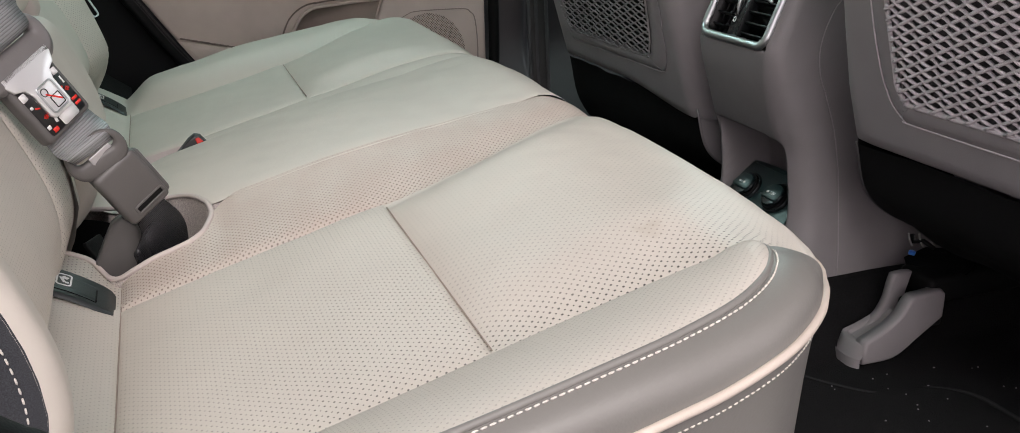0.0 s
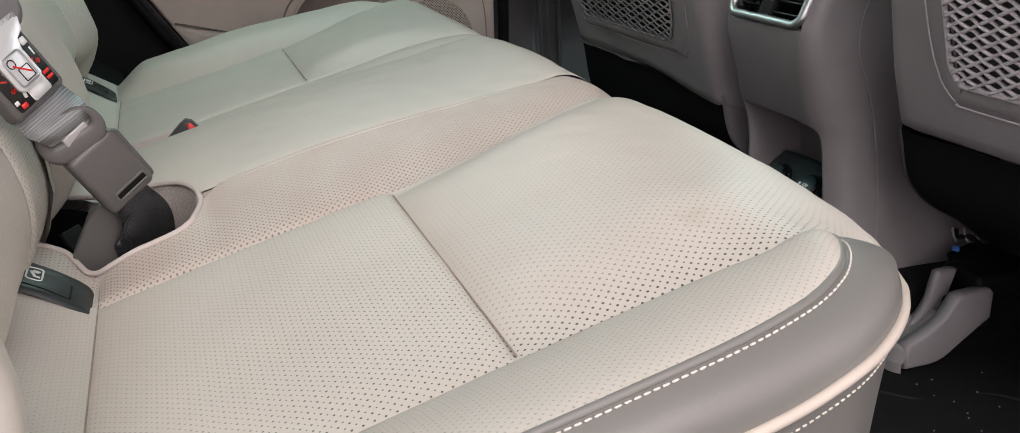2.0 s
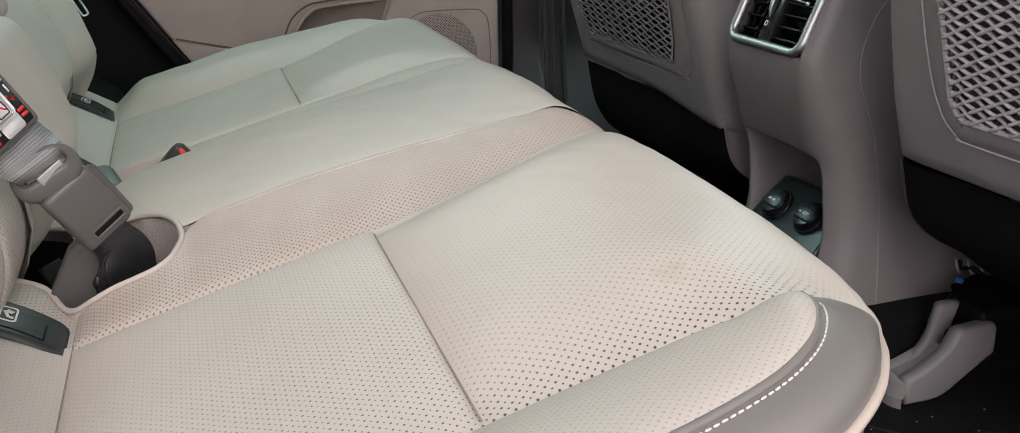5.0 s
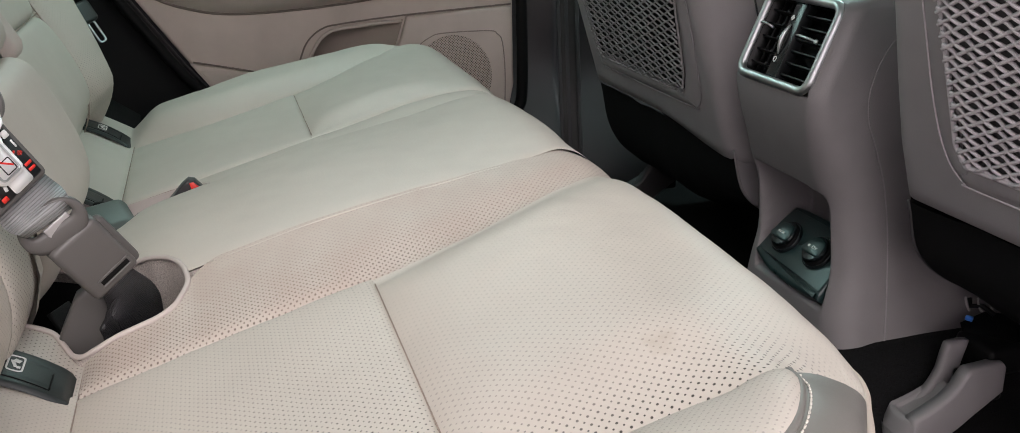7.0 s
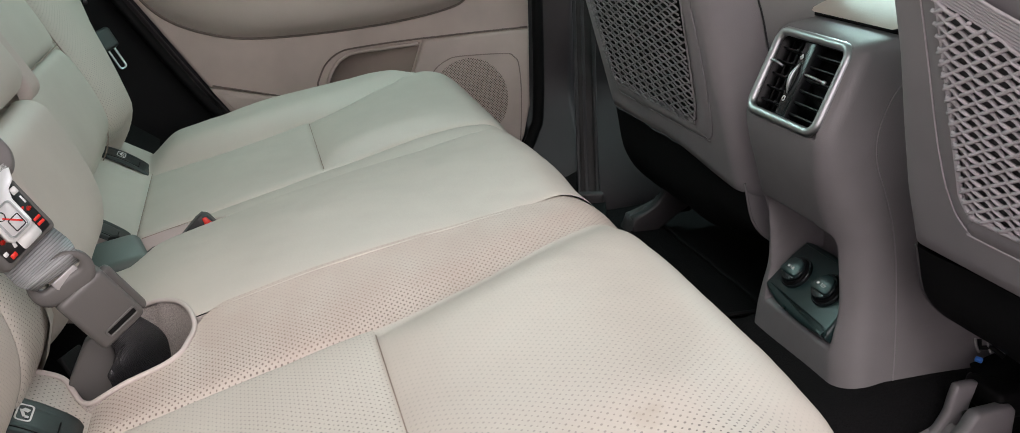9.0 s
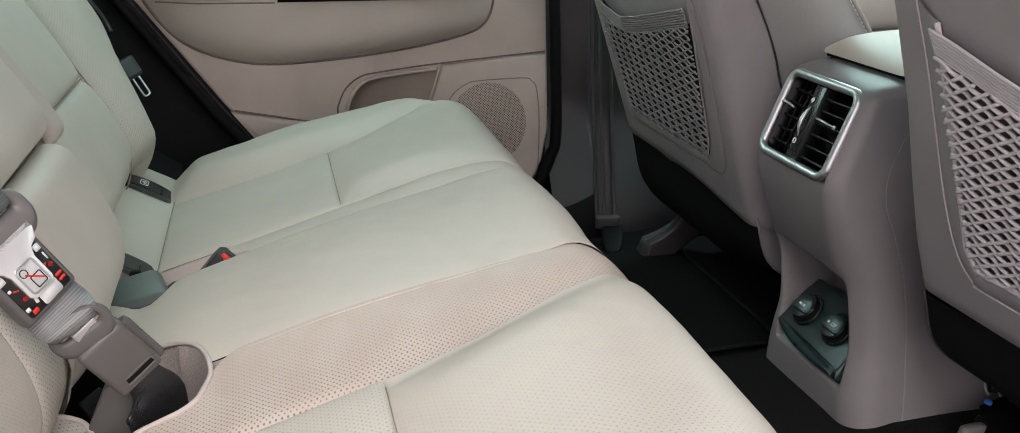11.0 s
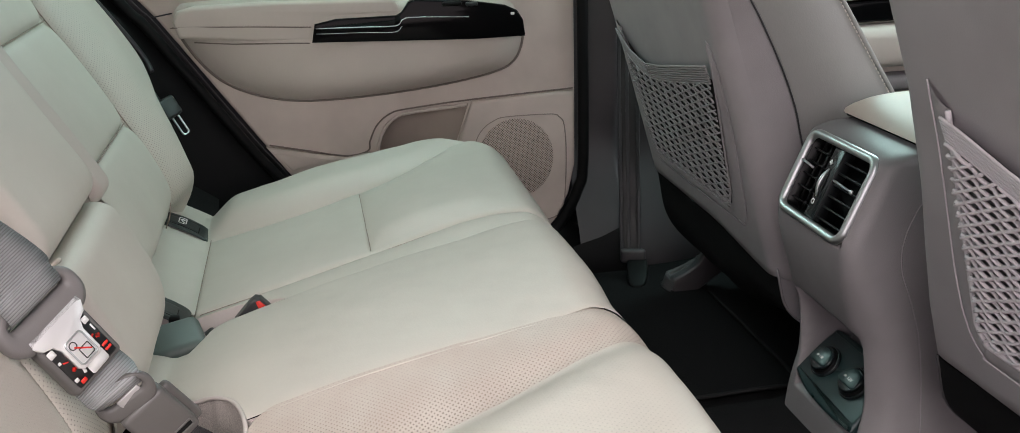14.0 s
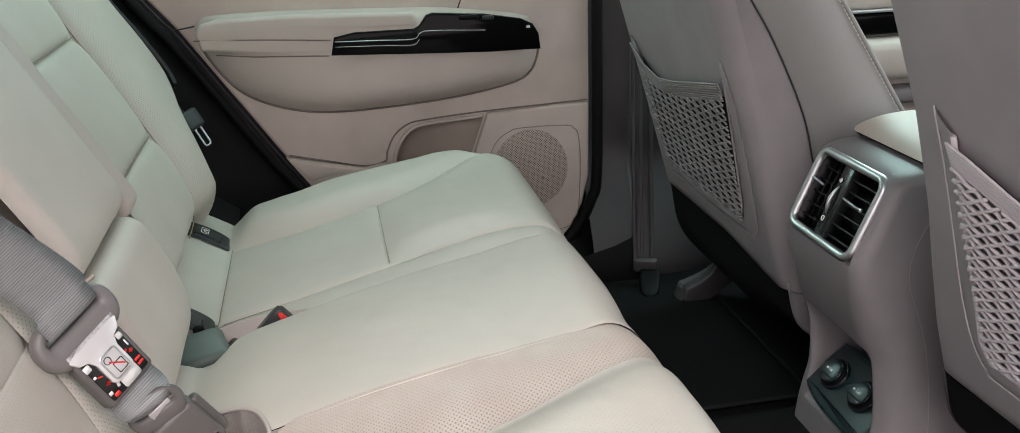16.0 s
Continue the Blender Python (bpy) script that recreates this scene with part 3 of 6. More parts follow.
def outer_bolster(u, v):
    b = top_run[round(u * TIP)]
    a = outer_seam(b.x)
    p = a.lerp(b, eased(v))
    w = (b - a).length
    return p + Vector((0, 0, 1)) * (0.012 * math.sin(math.pi * v ** 0.8) * min(1.0, w / 0.05) ** 0.9)


part("band_tuck", lattice(lambda u, v: top_run[TIP - 8 + round(u * (128 - TIP))] + Vector((-0.004, 0.009, -0.003)) * v + Vector((0, 0, -0.0004)), 128 - TIP, 3), M_GREY_LEATHER, near_seat)
part("outer_bolster", lattice(outer_bolster, TIP, 24), M_HOLES_FAINT, near_seat)
part("edge_welt", tube([p + Vector((0, 0.001, 0.0005)) for p in top_run[: TIP + 1]], 0.0022, 8), M_GREY_LEATHER, near_seat)
part("piping", tube([p + Vector((0, -0.001, 0.0)) for p in pipe_run], 0.0025, 10), M_PIPING, near_seat, "raised cream leather piping")
part("stitching", stitches([band(i / 120, 0.070) for i in range(0, TIP + 3)], 0.0041, 0.0031, 0.00058, (0, -0.0004, 0.0004)), M_THREAD, near_seat, "cream decorative stitching")


def skirt(u, v):
    p = pipe_run[round(u * 150)]
    inward = Vector((0.10 - p.x, -0.40 - p.y, 0)).normalized() if p.x > 0.1 else Vector((0, 1, 0))
    tuck = 0.004 * math.exp(-v * 14) * -1 + 0.02 * v
    return Vector((p.x, p.y, p.z - 0.002 - (p.z - 0.16) * v)) + inward * (0.004 + tuck)


part("side_skirt", lattice(skirt, 150, 24, uv=lambda u, v, p: (u * 0.6, v * 0.2)), M_GREY_LEATHER, near_seat, "grey leather skirt under the piping")
part("skirt_stitching", stitches([skirt(i / 150, 0.035) for i in range(20, 148)], 0.0036, 0.0024, 0.0005, (0, -0.0004, 0)), M_THREAD, near_seat)


def front_face(ya, yb, r=0.05):
    def at(u, v):
        y = ya + (yb - ya) * u
        top = bench_top(XF) - r
        return (front_x(y) - 0.002 - 0.03 * v + 0.006 * math.sin(math.pi * v), y, top + 0.004 - (top - 0.15) * v)

    return lattice(at, 20, 12)


part("front_face", front_face(-0.440, -0.112), M_LEATHER, near_seat)

far_seat = thing("rear_seat_cushion", "cream leather rear seat cushion beside the far door", "seat cushion", "rear bench cushions")
part("tray_panel", cushion(-0.30, -0.195, far_in, const(0.54), (0, 1, 0, 0), 24, 30), M_LEATHER, far_seat)
part("tray_corner", cushion(-0.30, -0.195, split_far, far_in, (0, 1, 0, 1), 24, 8), M_HOLES_BACK, far_seat)
part("rear_panel", cushion(-0.195, 0.004, far_in, far_out, (1, 2, 1, 2), 50, 50), M_LEATHER, far_seat)
part("front_panel", cushion(0.004, XF, far_in, far_out, (3, 0, 1, 1), 56, 50, far_crown, corner=True), M_LEATHER, far_seat)
part("inner_bolster", cushion(-0.195, XF, split_far, far_in, (1, 0, 1, 1), 70, 14, rise_far), M_LEATHER, far_seat)
part("outer_bolster", cushion(-0.207, XF, far_out, const(YO), (0, 0, 3, 0), 70, 26, bolster_far, corner=True), M_LEATHER, far_seat)
part("underlay", cushion(-0.22, 0.17, const(0.17), const(0.48), (0, 0, 0, 0), 30, 30, lambda x, y: -0.0115), M_LEATHER, far_seat)
part("seam", tube(seam_run(far_in, -0.19, 0.16), 0.0005, 6), M_SEAM, far_seat)
part("seam", tube(seam_run(far_out, -0.19, 0.13), 0.0005, 6), M_SEAM, far_seat)
part("seam", tube(cross_run(0.004, 0.203, 0.412), 0.0005, 6), M_SEAM, far_seat)
part("seam", tube(cross_run(-0.195, 0.19, 0.46), 0.0005, 6), M_SEAM, far_seat)


def far_rim(u, v):
    """The outline of the far end, from the front round to the rear."""
    r = CR
    if u < 0.3:
        x, y = XF, 0.136 + (YO - r - 0.136) * u / 0.3
    elif u < 0.5:
        a = (u - 0.3) / 0.2 * math.pi / 2
        x, y = XF - r + r * math.cos(a), YO - r + r * math.sin(a)
    else:
        x, y = XF - r - (XF - r + 0.207) * (u - 0.5) / 0.5, YO
    drop = 0.05 if u < 0.3 else (0.05 - 0.02 * smooth(0.3, 0.5, u))
    z = bench_top(x) - drop + (0.012 + 0.011 * (1 - smooth(-0.06, 0.08, x)) * smooth(-0.21, -0.16, x)) * smooth(0.4, 0.5, u) + 0.003
    x -= (XF - front_x(y)) * smooth(0.08, XF, x)
    return (x - (0.02 * v if u < 0.4 else 0), y - (0.01 * v if u > 0.4 else 0), z - (z - 0.15) * v)


part("skirt", lattice(far_rim, 80, 10), M_LEATHER, far_seat)
part("rim_piping", tube([Vector(far_rim(0.36 + 0.64 * k / 60, 0)) + Vector((0.0, 0.001, 0)) for k in range(61)], 0.003, 8), M_GREY_LEATHER, far_seat)

mid_seat = thing("rear_centre_cushion", "smooth cream leather centre seat cushion, slightly raised", "seat cushion", "rear bench cushions")
part("top_panel", cushion(-0.27, XF, centre_near, centre_far, (0, 0, 1, 1), 100, 56, rise_mid, depth=0.0025), M_LEATHER, mid_seat)
part("front_face", front_face(-0.108, 0.132), M_LEATHER, mid_seat)


def wall_along(fn, x0, x1, low, lift, name, mat, parent, n=50, lean=0.0):
    def at(u, v):
        x = x0 + (x1 - x0) * u
        z = bench_top(x) + lift(x)
        return (x, fn(x) + lean * v, z - (z - low) * v)

    return part(name, lattice(at, n, 8), mat, parent)


wall_along(split_near, -0.30, -0.112, 0.22, lambda x: rise_near(x, split_near(x)) - 0.001, "pocket_wall", M_LINER, near_seat)
wall_along(centre_near, -0.205, -0.112, 0.22, lambda x: rise_mid(x, centre_near(x)) - 0.004, "pocket_wall", M_LINER, mid_seat)
wall_along(centre_near, -0.27, -0.205, 0.22, lambda x: rise_mid(x, centre_near(x)) - 0.012, "pocket_wall", M_BLACK, mid_seat)
wall_along(centre_far, -0.27, -0.06, 0.22, lambda x: rise_mid(x, centre_far(x)) - 0.004, "pocket_wall", M_LINER, mid_seat)
wall_along(split_far, -0.30, -0.075, 0.22, lambda x: rise_far(x, 0.137) - 0.001, "pocket_wall", M_WELT, far_seat, lean=-0.06)
rim = [(x, split_near(x) + 0.001, bench_top(x) + rise_near(x, split_near(x)) + 0.0005) for x in (-0.29, -0.25, -0.228, -0.217, -0.210, -0.203, -0.195, -0.185, -0.170, -0.155, -0.142, -0.132, -0.1275, -0.1225)]
rim += [(x, centre_near(x) - 0.001, bench_top(x) + rise_mid(x, centre_near(x)) - 0.002) for x in (-0.1235, -0.127, -0.132, -0.14, -0.155, -0.18, -0.22, -0.26)]
part("pocket_welt", tube(spline(rim, 120), 0.0021, 8), M_WELT, near_seat)
part("crease_welt", tube([(x, centre_near(x) - 0.0006, bench_top(x) + rise_mid(x, -0.113) - 0.0016 - 0.003 * smooth(0.10, 0.16, x)) for x in np.linspace(-0.108, 0.150, 90)], 0.0008, 8, taper=lambda t: 0.3 + 0.7 * smooth(0.0, 0.6, t)), M_LEATHER, near_seat)
base = part("bench_base", block((0.50, 1.04, 0.06), Matrix.Translation((-0.06, 0.0, 0.235)), 0.02), M_FELT)
tagged(base, "black felt-covered base under the rear bench", "seat base")


# ---- rear bench: backrests ----
PROFILE = [(-0.268, 0.318), (-0.248, 0.345), (-0.230, 0.385), (-0.231, 0.425), (-0.248, 0.472), (-0.272, 0.520), (-0.310, 0.590), (-0.346, 0.655), (-0.412, 0.775), (-0.500, 0.930)]
prof = spline([(x, 0, z) for x, z in PROFILE], 300)
prof_run = [0.0]
for a, b in zip(prof, prof[1:]):
    prof_run.append(prof_run[-1] + (b - a).length)
PROF_Z = [p.z for p in prof]


def back_at(z):
    """The backrest's front surface at a height: the place and the way out of it."""
    i = int(np.clip(np.searchsorted(PROF_Z, z), 2, 297))
    d = (prof[i + 2] - prof[i - 2]).normalized()
    f = (z - PROF_Z[i - 1]) / (PROF_Z[i] - PROF_Z[i - 1])
    return prof[i - 1].lerp(prof[i], f), Vector((d.z, 0, -d.x)), prof_run[i]


def backrest(z0, z1, ya, yb, seams, nz, ny, lift=None, depth=0.008, rolls=(0, 0, 0, 0)):
    """A padded panel of a backrest from z0 to z1 between the curves ya(z), yb(z); rolls: radii by which its edges (z0, z1, ya, yb) turn away."""

    def at(u, v):
        z = z0 + (z1 - z0) * eased(u)
        y = ya(z) + (yb(z) - ya(z)) * eased(v)
        p, n, run = back_at(z)
        edge = [(z - z0) * 1.1, (z1 - z) * 1.1, y - ya(z), yb(z) - y]
        h = -sum(depth * 0.8 * math.exp(-((max(d, 0.0) / 0.004) ** 1.2)) + depth * 0.7 * math.exp(-max(d, 0.0) / 0.018) for d, s in zip(edge, seams) if s and d > -1e-6)
        h -= sum(roll(d, r) for d, r in zip(edge, rolls) if r)
        h += lift(y, z) if lift else 0.0
        h += 0.0015 * noise.noise((y * 14, z * 14, 11))
        return Vector((p.x, y, p.z)) + n * h

    return lattice(at, nz, ny, uv=lambda u, v, p: (p[1], p[2] * 1.12), flip=False)


far_back = thing("rear_seatback", "cream leather rear backrest beside the far door", "seatback", "rear seatbacks")
part("lower_panel", backrest(0.325, 0.513, const(0.150), const(0.424), (0, 1, 0, 1), 40, 46, lambda y, z: -0.035 * smooth(0.42, 0.345, z), rolls=(0.02, 0, 0, 0)), M_LEATHER, far_back)
part("middle_panel", backrest(0.513, 0.643, const(0.166), const(0.424), (1, 1, 0, 1), 36, 46), M_LEATHER, far_back)
part("upper_panel", backrest(0.643, 0.92, const(0.166), const(0.424), (1, 0, 0, 1), 36, 46), M_LEATHER, far_back)
far_edge = curve_of([(0.3, 0.518), (0.40, 0.526), (0.433, 0.520), (0.47, 0.532), (0.49, 0.542), (0.511, 0.563), (0.535, 0.608), (0.56, 0.627), (0.60, 0.623), (0.655, 0.612), (0.75, 0.605), (0.95, 0.59)])
part("outer_bolster", backrest(0.325, 0.92, const(0.424), far_edge, (0, 0, 1, 0), 70, 34, lambda y, z: 0.018 * math.sin(math.pi / 2 * min(1.0, max(0.0, (y - 0.43) / 0.07))) - 0.035 * smooth(0.42, 0.345, z) * smooth(0.52, 0.48, y), rolls=(0.02, 0, 0, 0.035)), M_HOLES_BOLSTER, far_back)
part("underlay", backrest(0.36, 0.90, const(0.13), const(0.45), (0, 0, 0, 0), 20, 12, lambda y, z: -0.012), M_LEATHER, far_back)


def back_line(points, h=-0.0085, n=50):
    """A run of thread on the backrest through (y, z) points."""
    out = []
    for p in [points[0] + (points[1] - points[0]) * k / n for k in range(n + 1)]:
        q, away, run = back_at(p.y)
        out.append(Vector((q.x, p.x, q.z)) + away * h)
    return out


for y0, z0, y1, z1 in ((0.18, 0.513, 0.415, 0.513), (0.18, 0.643, 0.415, 0.643), (0.424, 0.36, 0.424, 0.90)):
    part("seam", tube(back_line((Vector((y0, z0)), Vector((y1, z1)))), 0.0009, 6), M_SEAM, far_back)


def back_side(edge, z0, z1, out, thick=0.14, drop=0.035, y_in=0.02):
    def at(u, v):
        z = z0 + (z1 - z0) * u
        p, n, run = back_at(z)
        return Vector((p.x, edge(z) - out * y_in * v * v, p.z)) + n * (-drop + 0.001 - thick * v)

    return lattice(at, 40, 10, uv=lambda u, v, p: (p[0], p[2]))


part("side", back_side(far_edge, 0.325, 0.92, 1, drop=0.017), M_FABRIC, far_back)

mid_back = thing("centre_seatback", "cream leather centre backrest with a folded-up armrest", "seatback", "rear seatbacks")
part("lower_pillow", backrest(0.325, 0.509, const(-0.112), const(0.090), (0, 0, 0, 0), 44, 44, lambda y, z: 0.028 * smooth(0.33, 0.42, z), rolls=(0.02, 0.022, 0.018, 0.018)), M_LEATHER, mid_back)
armrest = part("armrest", backrest(0.512, 0.92, const(-0.112), const(0.097), (0, 0, 0, 0), 50, 44, lambda y, z: 0.031, rolls=(0.024, 0, 0.014, 0.022)), M_LEATHER, mid_back, "folded armrest")
part("armrest_border", backrest(0.500, 0.92, const(0.098), const(0.184), (0, 0, 0, 0), 50, 40, lambda y, z: 0.021 - 0.016 * smooth(0.136, 0.178, y), rolls=(0.014, 0, 0.012, 0.008)), M_BORDER_BOUNCE, mid_back)
part("gap_backing", backrest(0.33, 0.92, const(-0.135), const(0.118), (0, 0, 0, 0), 20, 40, lambda y, z: 0.010 - 0.016 * smooth(-0.12, -0.10, y)), M_LEATHER, mid_back)
part("armrest_seam", tube(back_line((Vector((0.0975, 0.53)), Vector((0.0975, 0.91))), 0.0115), 0.0012, 6), M_SEAM, mid_back)
part("pull_loop", tube(spline([(-0.262, -0.108, 0.514), (-0.249, -0.106, 0.522), (-0.245, -0.100, 0.524), (-0.247, -0.094, 0.521), (-0.262, -0.092, 0.512)], 20), 0.0018, 8), M_PIPING, mid_back, "small leather pull loop")

near_back = thing("rear_seatback", "cream perforated leather rear backrest with charcoal fabric side", "seatback", "rear seatbacks")
part("inner_bolster", backrest(0.325, 0.92, const(-0.200), const(-0.110), (0, 0, 1, 0), 60, 24, lambda y, z: 0.006, rolls=(0.02, 0, 0, 0.010), depth=0.0026), M_HOLES_BACK, near_back)
part("lower_panel", backrest(0.325, 0.515, const(-0.425), const(-0.190), (0, 1, 1, 1), 40, 40, lambda y, z: 0.003, rolls=(0.02, 0, 0, 0), depth=0.0026), M_HOLES_FAINT, near_back)
part("upper_panel", backrest(0.515, 0.92, const(-0.425), const(-0.190), (1, 0, 1, 1), 40, 40, lambda y, z: 0.003, depth=0.0026), M_HOLES_FAINT, near_back)
part("underlay", backrest(0.36, 0.90, const(-0.455), const(-0.15), (0, 0, 0, 0), 40, 12, lambda y, z: -0.0025), M_LEATHER, near_back)
near_edge = const(-0.478)
part("outer_bolster", backrest(0.325, 0.92, near_edge, const(-0.425), (0, 0, 0, 1), 60, 26, lambda y, z: 0.026 * math.sin(math.pi / 2 * min(1, (-0.425 - y) / 0.035)), rolls=(0.02, 0, 0.010, 0)), M_LEATHER, near_back)
part("side", back_side(near_edge, 0.325, 0.92, -1, drop=-0.015), M_FABRIC, near_back, "charcoal woven side fabric")
side_line = []
for k in range(60):
    p, n, run = back_at(0.34 + 0.3 * k / 59)
    side_line.append(Vector((p.x, -0.4785, p.z)) + n * 0.0075)
part("side_stitching", stitches(side_line, 0.0052, 0.0034, 0.00055), M_THREAD, near_back)


# ---- child-seat anchor covers ----
def anchor_cover(y, label):
    ob = thing("anchor_cover", label, "anchor cover", "child-seat anchor covers")

    def body(u, v):
        x = -0.254 + 0.055 * u
        w = 0.0235 * (1 - 0.10 * max(0.0, u - 0.88) / 0.12)
        e = abs(2 * v - 1)
        h = 0.0036 - 0.0040 * max(0, (e - 0.90) / 0.10) ** 2 - 0.0040 * max(0.0, (u - 0.95) / 0.05) ** 2
        h -= 0.0008 * (math.exp(-(((e - 0.55) / 0.05) ** 2)) if u < 0.78 else 0.0)
        return (x, y + w * (2 * v - 1), bench_top(x) + h + 0.0025 * math.sin(math.pi * u) - 0.003 * u ** 3)

    part("flap", lattice(body, 30, 30, flip=True), M_CHARCOAL, ob)
    m = basis((-0.2300, y + 0.003, bench_top(-0.2300) + 0.0058), (0, -1, 0), (0.45, 0, 0.9))
    part("icon_frame", ring(rounded(0.021, 0.011, 0.003, 4), rounded(0.0185, 0.0085, 0.002, 4), 0.0004, m), M_WHITE, ob)
    bars = [block((0.009, 0.0022, 0.0004), m @ pose(0.001, -0.001, 0.0004, 0, 0, 20), 0.0001, 1), block((0.004, 0.0045, 0.0004), m @ pose(-0.003, 0.0006, 0.0005, 0, 0, -20), 0.0001, 1), block((0.0026, 0.0026, 0.0004), m @ pose(0.005, 0.0022, 0.0004), 0.0001, 1)]
    part("icon", join(bars), M_WHITE, ob)
    part("slot", tube([Vector(body(0.80, v)) + Vector((0, 0, 0.0002)) for v in np.linspace(0.17, 0.62, 12)], 0.0007, 6), M_BLACK, ob)
    part("flap_gap", tube([Vector(body(u, 0.15)) + Vector((0, 0, 0.0001)) for u in np.linspace(0.0, 0.80, 20)], 0.0005, 6), M_BLACK, ob)
    return ob


anchor_cover(-0.204, "charcoal plastic anchor cover with a white icon, in the near seat")
anchor_cover(0.456, "charcoal plastic anchor cover with a white icon, beside the door")
anchor_cover(0.186, "charcoal plastic anchor cover with a white icon, half hidden")
# ---- far rear door ----
door = thing("door_1", "closed rear door with beige panel, armrest and black trim", "car door", kind="structure")
REAR_EDGE = [(-0.50, 0.93), (-0.300, 0.647), (-0.260, 0.597), (-0.208, 0.518), (-0.132, 0.402), (-0.088, 0.340), (-0.04, 0.25), (0.0, 0.16)]


POCKET = [(0.045, 0.16), (0.047, 0.34), (0.053, 0.380), (0.066, 0.406), (0.082, 0.420), (0.105, 0.426), (0.198, 0.432), (0.176, 0.372), (0.150, 0.30), (0.140, 0.16)]  # the mouth of the door's pocket


def panel_outline():
    out = list(REAR_EDGE) + POCKET
    out += [(0.25, 0.16), (0.31, 0.185), (0.345, 0.225), (0.368, 0.267), (0.379, 0.319), (0.380, 0.438), (0.380, 0.70), (0.380, 0.93)]
    return out


YD = 0.70
FACE = Matrix(((1, 0, 0, 0), (0, 0, -1, YD), (0, 1, 0, 0), (0, 0, 0, 1)))  # (a, b, c): along, up, out of the door
part("panel", plate(panel_outline(), 0.03, Matrix.Translation((0, 0.03, 0)) @ FACE, 0.006, 3), M_DOOR, door)
# the lower moulding stands a little proud, below a creased line
LOWER = [(-0.123, 0.390), (-0.001, 0.362), (0.038, 0.368), *[(a - 0.006, b) for a, b in POCKET[1::-1]], (0.0, 0.165), (-0.04, 0.25), (-0.085, 0.335)]
LOWER_FRONT = [(0.146, 0.165), (0.156, 0.30), (0.182, 0.372), (0.206, 0.4375), (0.376, 0.444), (0.376, 0.319), (0.364, 0.267), (0.343, 0.225), (0.31, 0.19), (0.25, 0.165)]
part("lower_moulding", plate(LOWER, 0.012, FACE, 0.006, 3), M_DOOR, door)
part("lower_moulding", plate(LOWER_FRONT, 0.010, FACE, 0.005, 3), M_DOOR, door)
part("creased_corner", plate([(-0.112, 0.381), (-0.026, 0.362), (-0.086, 0.350)], 0.004, Matrix.Translation((0, -0.0115, 0)) @ FACE, 0.003, 3), M_DOOR, door)

# the seal's two ridges, greyed to carry their edge highlights
for off in (0.004, 0.0115):
    part("seal_ridge", tube(spline([(a - off, YD - 0.0065, b - 0.3 * off) for a, b in REAR_EDGE], 60), 0.0012, 6), M_POST, door, "rubber ridge along the door's edge, its highlight painted grey")
MOULD_EDGE = [(-0.118, 0.3915), (-0.060, 0.3775), (-0.001, 0.3640), (0.034, 0.3690), (0.039, 0.385), (0.052, 0.410), (0.074, 0.427), (0.104, 0.4330), (0.206, 0.4400), (0.376, 0.4465)]
part("moulding_edge", tube(spline([(a, YD - 0.0008, b) for a, b in MOULD_EDGE], 80), 0.0015, 6), M_SEAM_SHADE, door)
ARM = [(-0.236, 0.600), (-0.228, 0.612), (-0.205, 0.619), (-0.088, 0.620), (0.096, 0.614), (0.156, 0.610), (0.263, 0.595), (0.282, 0.583), (0.291, 0.560), (0.292, 0.530), (0.278, 0.500), (0.246, 0.484), (0.160, 0.469), (0.050, 0.460), (-0.054, 0.459), (-0.118, 0.471), (-0.166, 0.492), (-0.199, 0.522), (-0.226, 0.566)]
arm_run = [(p.x, p.y) for p in spline([(a, b, 0) for a, b in ARM + ARM[:1]], 90)][:-1]


def pillow(u, v):
    """The armrest: a bulging form whose lower edge tucks back into the door."""
    i = round(v * 90) % 90
    a, b = arm_run[i]
    ca, cb = 0.10, 0.572
    f = 1 - u
    out = 0.046 * (1 - f ** 7) - 0.010 * (1 - f) * smooth(0.53, 0.47, b)
    pa, pb = ca + (a - ca) * f, cb + (b - cb) * f
    return (pa, YD - out - 0.001, pb)


part("armrest", lattice(pillow, 26, 90, closed=True, uv=lambda u, v, p: (p[0], p[2])), M_DOOR_SOFT, door)
# brown rod round the armrest's lower edge draws the shadow beneath it
part("armrest_shade", tube([(a, YD - 0.0012, b) for a, b in arm_run if b < 0.575], 0.0028, 6), M_SEAM_SHADE, door)
part("armrest_pad", plate([(-0.226, 0.572), (-0.232, 0.598), (-0.224, 0.611), (-0.2, 0.617), (-0.088, 0.618), (0.09, 0.612), (0.098, 0.594), (0.094, 0.589), (0.0, 0.590), (-0.03, 0.585), (-0.037, 0.557), (-0.123, 0.562)], 0.012, Matrix.Translation((0, -0.0355, 0)) @ FACE, 0.006, 4), M_DOOR_SOFT, door)
part("pad_seam", tube([(-0.205, YD - 0.0462, 0.566), (-0.15, YD - 0.0462, 0.560), (-0.10, YD - 0.0462, 0.5575), (-0.04, YD - 0.0462, 0.5545)], 0.0011, 6), M_SEAM_SHADE, door)
part("pad_stitching", stitches(spline([(-0.231, YD - 0.0478, 0.590), (-0.139, YD - 0.0478, 0.586), (-0.036, YD - 0.0478, 0.579)], 30), 0.0042, 0.003, 0.0005), M_SEAM, door)
